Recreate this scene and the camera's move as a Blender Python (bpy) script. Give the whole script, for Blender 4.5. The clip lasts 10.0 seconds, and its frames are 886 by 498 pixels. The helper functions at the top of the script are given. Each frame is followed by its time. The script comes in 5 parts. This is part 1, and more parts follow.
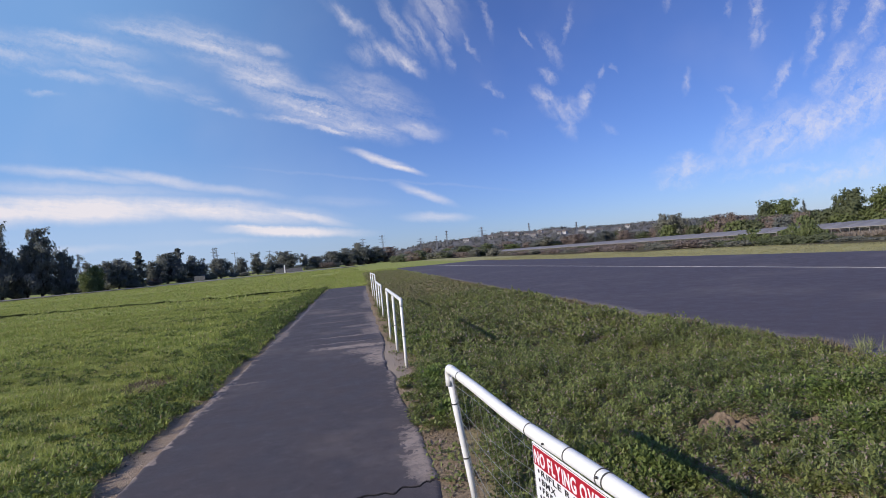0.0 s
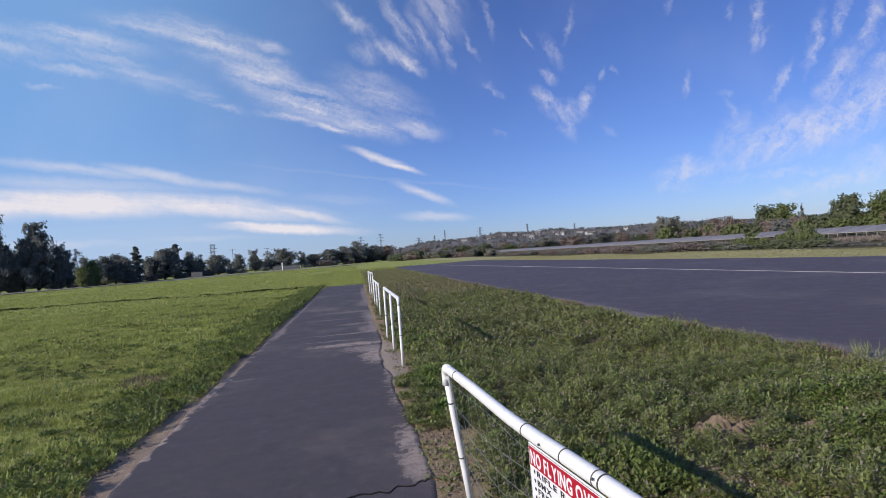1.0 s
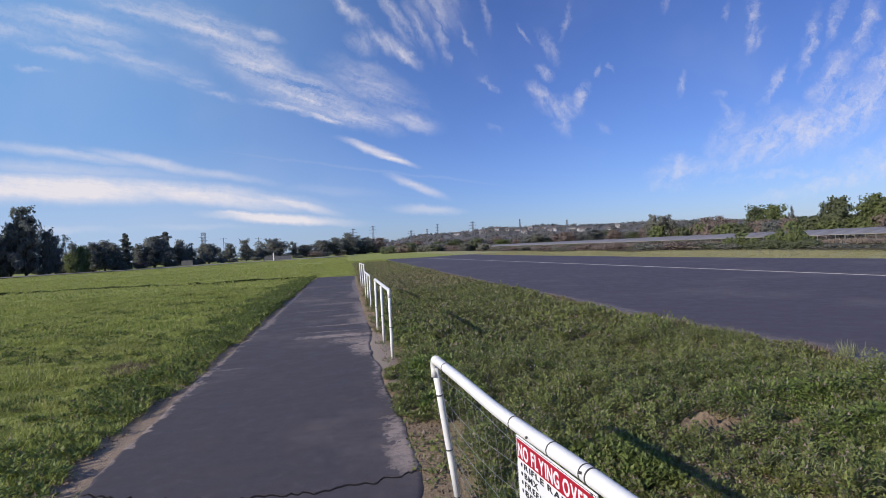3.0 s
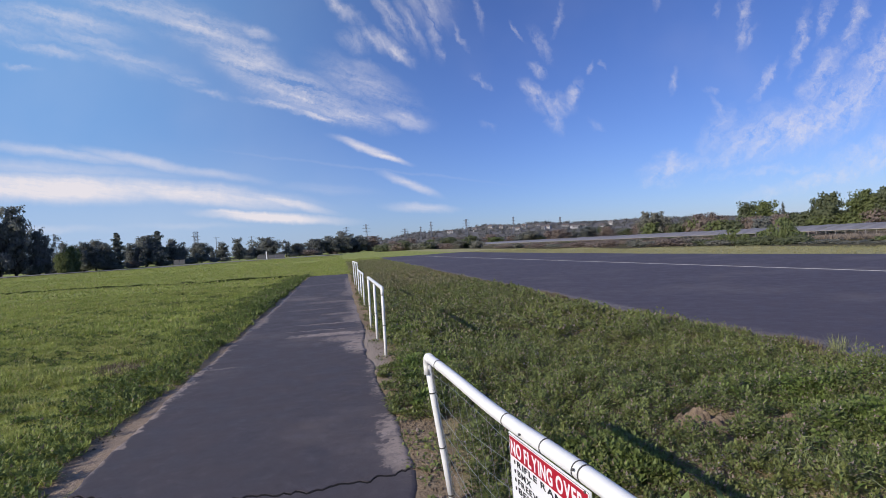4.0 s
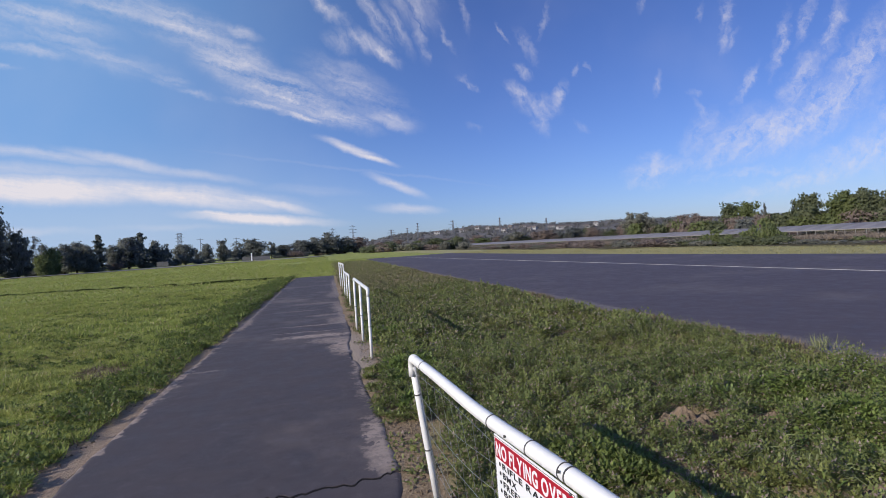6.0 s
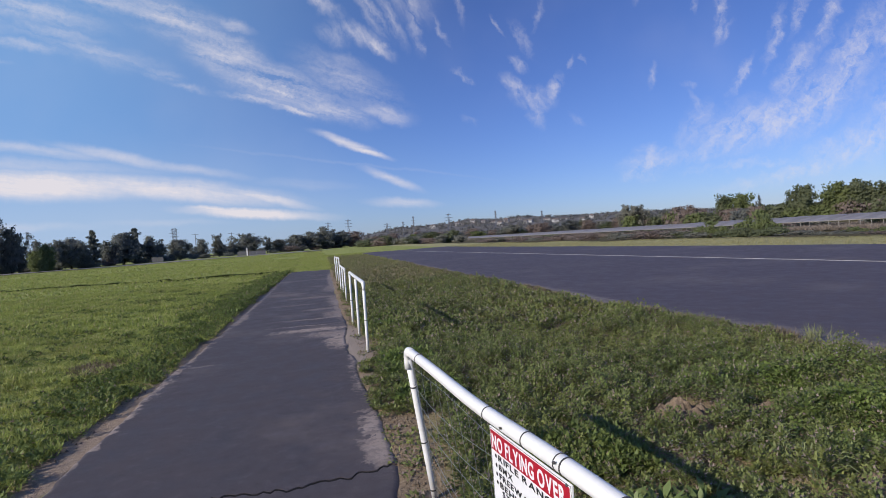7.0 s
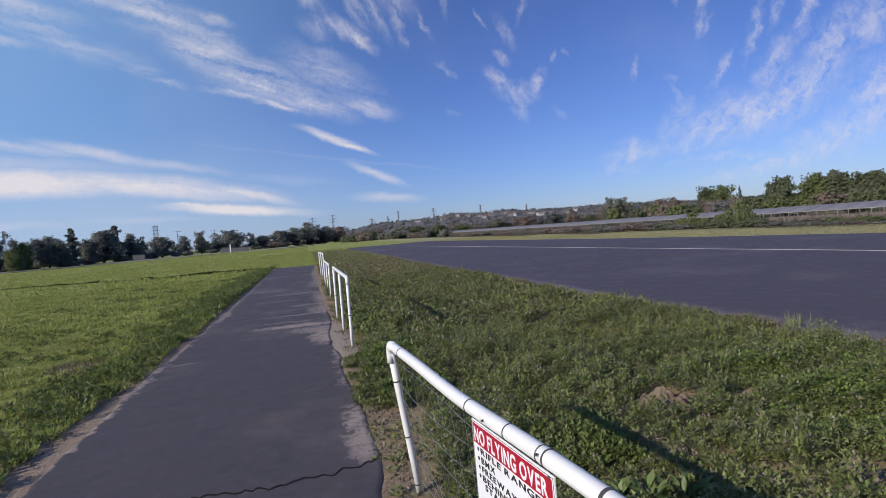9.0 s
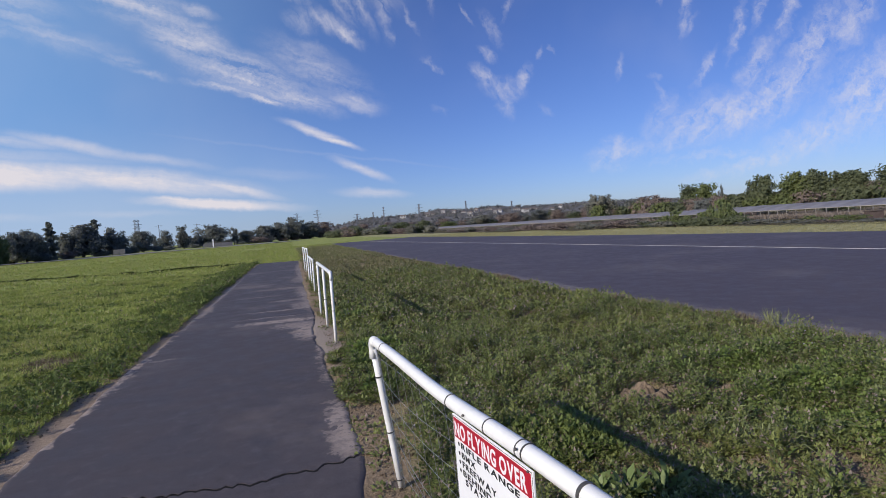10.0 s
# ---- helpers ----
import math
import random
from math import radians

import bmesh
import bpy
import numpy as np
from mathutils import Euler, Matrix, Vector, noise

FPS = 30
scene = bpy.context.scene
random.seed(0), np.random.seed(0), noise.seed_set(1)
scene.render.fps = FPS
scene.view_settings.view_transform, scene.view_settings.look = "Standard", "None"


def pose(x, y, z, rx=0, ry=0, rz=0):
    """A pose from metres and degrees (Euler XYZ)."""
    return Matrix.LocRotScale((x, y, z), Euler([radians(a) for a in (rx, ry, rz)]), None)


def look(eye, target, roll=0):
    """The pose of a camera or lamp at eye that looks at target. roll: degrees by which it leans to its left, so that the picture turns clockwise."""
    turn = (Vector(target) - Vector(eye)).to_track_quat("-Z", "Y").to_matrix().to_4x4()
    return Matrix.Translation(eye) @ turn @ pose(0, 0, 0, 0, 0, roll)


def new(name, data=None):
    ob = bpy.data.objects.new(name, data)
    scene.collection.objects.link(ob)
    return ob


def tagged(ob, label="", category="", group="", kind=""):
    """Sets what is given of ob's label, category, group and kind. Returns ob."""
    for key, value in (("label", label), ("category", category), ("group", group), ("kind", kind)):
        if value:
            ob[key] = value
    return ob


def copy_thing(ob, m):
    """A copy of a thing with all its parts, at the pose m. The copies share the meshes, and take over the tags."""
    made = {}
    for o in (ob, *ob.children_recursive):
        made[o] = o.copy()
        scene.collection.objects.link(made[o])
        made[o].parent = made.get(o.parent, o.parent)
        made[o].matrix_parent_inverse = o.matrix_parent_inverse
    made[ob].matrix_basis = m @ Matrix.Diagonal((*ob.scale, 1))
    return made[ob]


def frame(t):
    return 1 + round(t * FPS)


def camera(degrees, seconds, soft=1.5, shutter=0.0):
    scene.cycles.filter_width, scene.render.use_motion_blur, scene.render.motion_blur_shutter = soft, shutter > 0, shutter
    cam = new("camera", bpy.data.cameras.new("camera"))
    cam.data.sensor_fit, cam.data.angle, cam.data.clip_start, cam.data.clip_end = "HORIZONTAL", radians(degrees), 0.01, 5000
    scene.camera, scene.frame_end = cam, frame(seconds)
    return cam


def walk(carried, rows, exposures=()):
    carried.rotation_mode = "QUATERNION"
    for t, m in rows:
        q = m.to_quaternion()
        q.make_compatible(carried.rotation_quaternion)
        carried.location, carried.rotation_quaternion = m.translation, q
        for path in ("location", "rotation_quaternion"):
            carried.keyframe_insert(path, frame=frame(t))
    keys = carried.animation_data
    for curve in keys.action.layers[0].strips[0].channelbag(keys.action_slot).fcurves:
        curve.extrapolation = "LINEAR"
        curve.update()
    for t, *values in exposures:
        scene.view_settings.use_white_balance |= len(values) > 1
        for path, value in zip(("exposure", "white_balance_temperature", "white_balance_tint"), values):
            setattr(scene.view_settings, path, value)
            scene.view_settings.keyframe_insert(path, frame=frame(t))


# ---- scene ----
cam = camera(78.0, 10.0, soft=0.9)
PATH = [
    (0.0, -0.025, -0.073, 1.649, 90.487, 5.172, -8.851),
    (0.5, -0.027, -0.066, 1.646, 90.241, 4.508, -9.016),
    (1.0, -0.026, -0.064, 1.646, 90.421, 4.380, -9.058),
    (1.5, -0.027, -0.063, 1.646, 90.304, 3.942, -9.080),
    (2.0, -0.027, -0.053, 1.639, 90.135, 3.199, -9.379),
    (2.5, -0.024, -0.045, 1.634, 89.911, 3.054, -9.632),
    (4.0, -0.006, -0.015, 1.623, 89.434, 3.466, -10.547),
    (4.5, -0.002, -0.006, 1.620, 89.437, 3.401, -10.940),
    (5.0, 0.000, 0.000, 1.620, 89.532, 3.200, -11.408),
    (5.5, 0.004, 0.006, 1.619, 89.582, 3.338, -11.670),
    (7.0, 0.018, 0.028, 1.608, 88.756, 3.977, -12.379),
    (7.5, 0.018, 0.032, 1.606, 88.400, 3.856, -12.572),
    (8.0, 0.027, 0.041, 1.606, 88.624, 4.339, -12.862),
    (8.5, 0.034, 0.052, 1.599, 88.389, 4.717, -13.038),
    (9.0, 0.046, 0.061, 1.592, 88.053, 4.586, -13.929),
    (9.5, 0.052, 0.067, 1.589, 87.840, 4.029, -14.807),
    (10.0, 0.060, 0.066, 1.586, 87.519, 4.236, -15.464),
]
walk(cam, [(t, pose(x, y, z, rx, ry, rz)) for t, x, y, z, rx, ry, rz in PATH],
     exposures=[(0.0, 0.05), (2.5, 0.03), (5.0, 0.0), (7.5, -0.05), (10.0, -0.08)])

# ---- light ----
SUN_ELEVATION, SUN_TURN = 26.0, 243.0   # degrees; turn counted clockwise from +y

sun_data = bpy.data.lights.new("sun", "SUN")
sun_data.energy, sun_data.angle, sun_data.color = 4.5, radians(0.6), (1.0, 0.92, 0.82)
sun = new("sun", sun_data)
sd = Vector((math.sin(radians(SUN_TURN)) * math.cos(radians(SUN_ELEVATION)),
             math.cos(radians(SUN_TURN)) * math.cos(radians(SUN_ELEVATION)),
             math.sin(radians(SUN_ELEVATION))))
sun.matrix_world = look(sd * 60, (0, 0, 0))


class Nodes:
    """Short hand for building a node tree."""

    def __init__(self, tree):
        self.tree = tree
        tree.nodes.clear()

    def add(self, kind, inputs=None, operation="", use_clamp=False, interpolation_type="", data_type="", vector_type=""):
        n = self.tree.nodes.new(kind)
        if operation:
            n.operation = operation
        if use_clamp:
            n.use_clamp = True
        if interpolation_type:
            n.interpolation_type = interpolation_type
        if data_type:
            n.data_type = data_type
        if vector_type:
            n.vector_type = vector_type
        for k, v in (inputs or {}).items():
            self.put(n.inputs[k], v)
        return n

    def put(self, socket, v):
        if isinstance(v, bpy.types.NodeSocket):
            self.tree.links.new(v, socket)
        else:
            socket.default_value = v

    def math(self, op, a, b=0.0, clamp=False):
        return self.add("ShaderNodeMath", {0: a, 1: b}, operation=op, use_clamp=clamp).outputs[0]

    def vmath(self, op, a, b):
        return self.add("ShaderNodeVectorMath", {0: a, 1: b}, operation=op)

    def ramp(self, v, lo, hi, out_lo=0.0, out_hi=1.0, smooth=True):
        return self.add("ShaderNodeMapRange", {0: v, 1: lo, 2: hi, 3: out_lo, 4: out_hi},
                        interpolation_type="SMOOTHSTEP" if smooth else "LINEAR").outputs[0]

    def noise(self, vec, scale, detail=4.0, rough=0.55, distortion=0.0):
        return self.add("ShaderNodeTexNoise", {"Vector": vec, "Scale": scale, "Detail": detail, "Roughness": rough,
                                               "Distortion": distortion}).outputs[0]

    def mix(self, f, a, b):
        n = self.add("ShaderNodeMix", data_type="RGBA")
        self.put(n.inputs[0], f)
        for s, v in ((n.inputs[6], a), (n.inputs[7], b)):
            self.put(s, v if isinstance(v, bpy.types.NodeSocket) else (*v, 1.0) if len(v) == 3 else v)
        return n.outputs[2]

    def link(self, a, b):
        self.tree.links.new(a, b)


# ---- sky ----
world = bpy.data.worlds.new("sky")
scene.world = world
world.use_nodes = True
w = Nodes(world.node_tree)
sky = w.add("ShaderNodeTexSky")
sky.sky_type, sky.sun_disc = "NISHITA", False
sky.sun_elevation, sky.sun_rotation = radians(SUN_ELEVATION), radians(SUN_TURN)
sky.altitude, sky.air_density, sky.dust_density, sky.ozone_density = 100.0, 1.0, 0.3, 1.6
# a flat chart of the sky: across (u) and up (v) along three fixed axes, with the clouds laid out on it
chart = pose(0, 0, 0, 89.532, 3.2, -11.408).to_3x3()
ray_dir = w.add("ShaderNodeTexCoord").outputs["Generated"]
along = w.vmath("DOT_PRODUCT", ray_dir, tuple(-chart.col[2])).outputs["Value"]
ahead = w.math("MAXIMUM", along, 0.05)
cu = w.math("DIVIDE", w.vmath("DOT_PRODUCT", ray_dir, tuple(chart.col[0])).outputs["Value"], ahead)
cv = w.math("DIVIDE", w.vmath("DOT_PRODUCT", ray_dir, tuple(chart.col[1])).outputs["Value"], ahead)
flat = w.add("ShaderNodeCombineXYZ", {0: cu, 1: cv}).outputs[0]
# across, up, half length, half width, degrees, density
CLOUDS_WEST = [
    (-0.469, 0.409, 0.134, 0.0392, -22, 0.62), (-0.572, 0.440, 0.134, 0.0258, -12, 0.50), (-0.376, 0.347, 0.093, 0.0413, -25, 0.80), (-0.273, 0.285, 0.134, 0.0372, -20, 0.90),
    (-0.190, 0.244, 0.088, 0.0207, -17, 0.80), (-0.324, 0.264, 0.064, 0.0083, -12, 0.72), (-0.247, 0.242, 0.060, 0.0083, -12, 0.72), (-0.149, 0.290, 0.114, 0.0392, -28, 0.50),
    (-0.087, 0.237, 0.057, 0.0176, -15, 0.52), (-0.180, 0.321, 0.062, 0.0165, -30, 0.35), (-0.355, 0.394, 0.039, 0.0134, -22, 0.40), (-0.717, 0.425, 0.145, 0.0227, -12, 0.55),
    (-0.748, 0.368, 0.114, 0.0114, -10, 0.50), (-0.614, 0.357, 0.114, 0.0134, -16, 0.45), (-0.490, 0.311, 0.046, 0.0124, -15, 0.40), (-0.438, 0.285, 0.046, 0.0072, -12, 0.40),
    (-0.794, 0.337, 0.041, 0.0062, -6, 0.40), (-0.686, 0.388, 0.103, 0.0165, -12, 0.40), (-0.572, 0.340, 0.103, 0.0227, -12, 0.28), (-0.903, 0.430, 0.165, 0.0413, -10, 0.50),
]
CLOUDS_LOW = [
    (-0.748, 0.115, 0.279, 0.0279, -2, 1.50), (-0.479, 0.103, 0.222, 0.0207, -6, 1.45), (-0.314, 0.088, 0.098, 0.0103, -13, 1.10), (-0.934, 0.115, 0.207, 0.0310, -1, 1.40),
    (-0.737, 0.179, 0.186, 0.0124, -8, 0.60), (-0.572, 0.162, 0.124, 0.0124, -12, 0.60), (-0.459, 0.140, 0.134, 0.0093, -8, 0.40), (-0.717, 0.148, 0.227, 0.0186, -4, 0.42),
    (-0.324, 0.057, 0.139, 0.0103, -3, 1.35), (-0.386, 0.065, 0.072, 0.0062, -2, 1.00), (-0.056, 0.072, 0.067, 0.0093, -3, 0.60), (-0.159, 0.185, 0.062, 0.0083, -18, 0.90),
    (-0.126, 0.170, 0.054, 0.0062, -17, 1.00), (-0.076, 0.117, 0.060, 0.0093, -22, 0.85), (-0.164, 0.148, 0.269, 0.0031, -7, 0.12), (-0.231, 0.109, 0.093, 0.0103, -4, 0.20),
    (-0.768, 0.037, 0.165, 0.0093, 0, 0.35), (-0.500, 0.042, 0.124, 0.0062, 0, 0.25),
]
CLOUDS_TOP = [
    (-0.200, 0.440, 0.064, 0.0145, -40, 0.50), (-0.112, 0.427, 0.070, 0.0155, -58, 0.65), (-0.071, 0.409, 0.062, 0.0145, -66, 0.55), (-0.033, 0.416, 0.068, 0.0134, -80, 0.62),
    (-0.020, 0.360, 0.019, 0.0062, -75, 0.70), (-0.138, 0.381, 0.052, 0.0196, -20, 0.62), (-0.097, 0.356, 0.043, 0.0124, -40, 0.68), (-0.178, 0.377, 0.033, 0.0176, -30, 0.40),
    (-0.149, 0.334, 0.031, 0.0103, -20, 0.25), (-0.051, 0.486, 0.093, 0.0465, -65, 0.50),
]
CLOUDS_PUFFS = [
    (0.166, 0.368, 0.039, 0.0114, -62, 0.58), (0.159, 0.325, 0.021, 0.0103, -40, 0.62), (0.120, 0.394, 0.023, 0.0041, -60, 0.55), (0.017, 0.385, 0.031, 0.0062, -60, 0.45),
    (0.058, 0.301, 0.023, 0.0072, -40, 0.55), (0.050, 0.433, 0.043, 0.0093, -75, 0.42), (0.197, 0.416, 0.037, 0.0062, 75, 0.38), (0.155, 0.280, 0.037, 0.0155, -46, 0.82),
    (0.186, 0.259, 0.041, 0.0217, -8, 0.62), (0.222, 0.275, 0.033, 0.0124, 68, 0.75), (0.188, 0.232, 0.029, 0.0145, -60, 0.50), (0.256, 0.329, 0.012, 0.0062, 80, 0.55),
    (0.276, 0.329, 0.009, 0.0031, -60, 0.40), (0.404, 0.301, 0.026, 0.0072, 80, 0.60), (0.471, 0.285, 0.015, 0.0062, -20, 0.38), (0.483, 0.254, 0.029, 0.0072, -60, 0.32),
    (0.264, 0.223, 0.019, 0.0083, -40, 0.28), (0.068, 0.223, 0.017, 0.0083, -30, 0.20), (0.378, 0.450, 0.021, 0.0072, 80, 0.35), (0.486, 0.430, 0.019, 0.0052, 80, 0.25),
]
CLOUDS_EAST = [
    (0.636, 0.218, 0.155, 0.0434, 22, 0.62), (0.554, 0.202, 0.098, 0.0413, 28, 0.52), (0.719, 0.259, 0.134, 0.0475, 38, 0.62), (0.781, 0.342, 0.119, 0.0392, 58, 0.60),
    (0.667, 0.301, 0.077, 0.0269, 60, 0.48), (0.632, 0.373, 0.064, 0.0124, 75, 0.52), (0.731, 0.399, 0.074, 0.0155, 72, 0.50), (0.569, 0.299, 0.043, 0.0114, 60, 0.45),
    (0.531, 0.409, 0.057, 0.0114, 82, 0.48), (0.543, 0.378, 0.026, 0.0093, 60, 0.42), (0.678, 0.414, 0.052, 0.0103, 72, 0.42), (0.401, 0.143, 0.057, 0.0248, 10, 0.52),
    (0.380, 0.120, 0.043, 0.0124, 8, 0.42), (0.481, 0.208, 0.057, 0.0248, 48, 0.36), (0.688, 0.123, 0.170, 0.0145, 12, 0.45), (0.786, 0.171, 0.129, 0.0372, 20, 0.55),
    (0.486, 0.156, 0.067, 0.0186, 8, 0.34), (0.905, 0.259, 0.155, 0.0826, 40, 0.60), (0.863, 0.394, 0.093, 0.0413, 60, 0.50), (0.574, 0.135, 0.124, 0.0103, 6, 0.30),
]


def cloud_bank(rows, deg, stretch, scale, ripple, wobble, lo, hi):
    """One bank of cirrus: soft ellipses, torn into fibres that run along deg."""
    wob = w.add("ShaderNodeTexNoise", {"Vector": flat, "Scale": scale * 1.4, "Detail": 6.0, "Roughness": 0.62})
    off = w.vmath("SCALE", w.vmath("SUBTRACT", wob.outputs["Color"], (0.5, 0.5, 0.5)).outputs[0], (0, 0, 0))
    off.inputs["Scale"].default_value = wobble
    spot = w.vmath("ADD", flat, off.outputs[0]).outputs[0]
    total = None
    for u0, v0, half, wide, turn, dense in rows:
        m = w.add("ShaderNodeMapping", {"Vector": spot, "Location": (u0, v0, 0), "Rotation": (0, 0, radians(turn)),
                                        "Scale": (half, wide, 1)}, vector_type="TEXTURE").outputs[0]
        one = w.ramp(w.vmath("LENGTH", m, (0, 0, 0)).outputs["Value"], 1.35, 0.0, 0.0, dense)
        total = one if total is None else w.math("MAXIMUM", total, one)
    along_fibre = w.add("ShaderNodeMapping", {"Vector": spot, "Rotation": (0, 0, radians(deg)), "Scale": (stretch, 1, 1)}, vector_type="TEXTURE").outputs[0]
    fibre = w.noise(along_fibre, scale * 2.2, 9.0, 0.62)
    fine = w.noise(flat, ripple, 4.0, 0.6)
    torn = w.math("ADD", w.math("MULTIPLY", fibre, 0.86), w.math("MULTIPLY", fine, 0.14))
    return w.math("MULTIPLY", total, w.ramp(torn, lo, hi, 0.05, 1.45, False))


banks = [cloud_bank(CLOUDS_WEST, -17, 9.0, 16.0, 120.0, 0.030, 0.36, 0.66),
         cloud_bank(CLOUDS_LOW, -6, 10.0, 11.0, 60.0, 0.018, 0.24, 0.64),
         cloud_bank(CLOUDS_TOP, -60, 9.0, 18.0, 80.0, 0.034, 0.36, 0.68),
         cloud_bank(CLOUDS_PUFFS, -68, 3.6, 26.0, 90.0, 0.034, 0.37, 0.76),
         cloud_bank(CLOUDS_EAST, 50, 2.0, 20.0, 70.0, 0.055, 0.36, 0.66)]
haze = w.math("MULTIPLY", w.ramp(w.noise(flat, 2.2, 4.0), 0.45, 0.8), 0.10)
behind = w.ramp(along, 0.05, 0.3)
bright = w.add("ShaderNodeBackground", {"Color": (0.97, 0.93, 1.0, 1), "Strength": 0.80})
clear = w.add("ShaderNodeMix", {}, data_type="RGBA")
clear.blend_type = "MULTIPLY"
clear.inputs[0].default_value = 1.0
clear.inputs[7].default_value = (0.575, 0.735, 1.32, 1)     # a dry, deep blue winter sky
w.link(sky.outputs[0], clear.inputs[6])
blue = w.add("ShaderNodeBackground", {"Color": clear.outputs[2], "Strength": 0.087})
thin = w.add("ShaderNodeBackground", {"Color": (0.30, 0.58, 1.0, 1), "Strength": 0.90})     # thin high haze, thicker to the west
mist = w.math("MULTIPLY", w.ramp(cu, 0.15, -0.80, 0.0, 0.58), behind, True)
under = w.add("ShaderNodeMixShader", {0: mist, 1: blue.outputs[0], 2: thin.outputs[0]})
pale = w.add("ShaderNodeBackground", {"Color": (0.66, 0.79, 1.0, 1), "Strength": 0.78})
near_horizon = w.math("MULTIPLY", w.math("MULTIPLY", w.ramp(cu, 0.15, -0.65), w.ramp(cv, 0.22, 0.0, 0.0, 0.55)), behind, True)
under = w.add("ShaderNodeMixShader", {0: near_horizon, 1: under.outputs[0], 2: pale.outputs[0]})
for cover in [haze] + banks:
    shown = w.math("MULTIPLY", w.math("MULTIPLY", cover, 0.8), behind, True)
    under = w.add("ShaderNodeMixShader", {0: shown, 1: under.outputs[0], 2: bright.outputs[0]})
w.link(under.outputs[0], w.add("ShaderNodeOutputWorld").inputs[0])


# ---- materials ----
def material(name, rough=0.8, metal=0.0, spec=0.3):
    m = bpy.data.materials.new(name)
    m.use_nodes = True
    n = Nodes(m.node_tree)
    b = n.add("ShaderNodeBsdfPrincipled", {"Roughness": rough, "Metallic": metal, "Specular IOR Level": spec})
    out = n.add("ShaderNodeOutputMaterial")
    n.link(b.outputs[0], out.inputs[0])
    n.bsdf, n.out = b, out
    n.where = n.add("ShaderNodeTexCoord").outputs["Object"]
    return m, n


def bump(n, height, strength, distance=0.02):
    b = n.add("ShaderNodeBump", {"Height": height, "Strength": strength, "Distance": distance})
    n.link(b.outputs[0], n.bsdf.inputs["Normal"])


def plain(name, colour, rough=0.7, metal=0.0, vary=0.25, scale=9.0, relief=0.1, spec=0.3):
    """A surface of one colour with stains at two scales and a fine relief."""
    m, n = material(name, rough, metal, spec)
    a, b = n.noise(n.where, scale, 5.0), n.noise(n.where, scale * 9, 3.0)
    f = n.ramp(n.math("ADD", n.math("MULTIPLY", a, 0.6), n.math("MULTIPLY", b, 0.4)), 0.35, 0.65)
    dark = tuple(c * (1 - vary) for c in colour)
    n.link(n.mix(f, dark, colour), n.bsdf.inputs["Base Color"])
    if relief:
        bump(n, b, relief, 0.01)
    return m


def foliage(name, dark, lit, sheen=0.35, dry=None, dry_share=0.0, through_light=0.28, patch=None, clump=8.0):
    """Leaves: each one a shade between two greens, with light shining through."""
    m, n = material(name, 0.55, 0.0, sheen)
    g = n.add("ShaderNodeNewGeometry")
    big = n.noise(n.where, 0.7, 3.0)
    tuft = n.noise(n.where, clump, 3.0, 0.6)
    f = n.math("ADD", n.math("MULTIPLY", g.outputs["Random Per Island"], 0.42), n.math("MULTIPLY", n.ramp(big, 0.35, 0.65), 0.22))
    f = n.math("ADD", f, n.math("MULTIPLY", n.ramp(tuft, 0.36, 0.64), 0.36))
    c = n.mix(f, dark, lit)
    if patch:      # larger areas of another tint
        wide = n.math("ADD", n.math("MULTIPLY", n.noise(n.where, 0.33, 4.0, 0.6), 0.6), n.math("MULTIPLY", n.noise(n.where, 2.0, 4.0, 0.6), 0.4))
        c = n.mix(n.ramp(wide, 0.45, 0.62, 0.0, 0.42), c, n.mix(f, tuple(0.5 * v for v in patch), patch))
    if dry:
        pick = n.math("FRACT", n.math("MULTIPLY", g.outputs["Random Per Island"], 57.3))
        c = n.mix(n.math("LESS_THAN", pick, dry_share), c, dry)
    n.link(c, n.bsdf.inputs["Base Color"])
    t = n.add("ShaderNodeBsdfTranslucent", {"Color": c})
    mixer = n.add("ShaderNodeMixShader", {0: through_light, 1: n.bsdf.outputs[0], 2: t.outputs[0]})
    n.link(mixer.outputs[0], n.out.inputs[0])
    return m


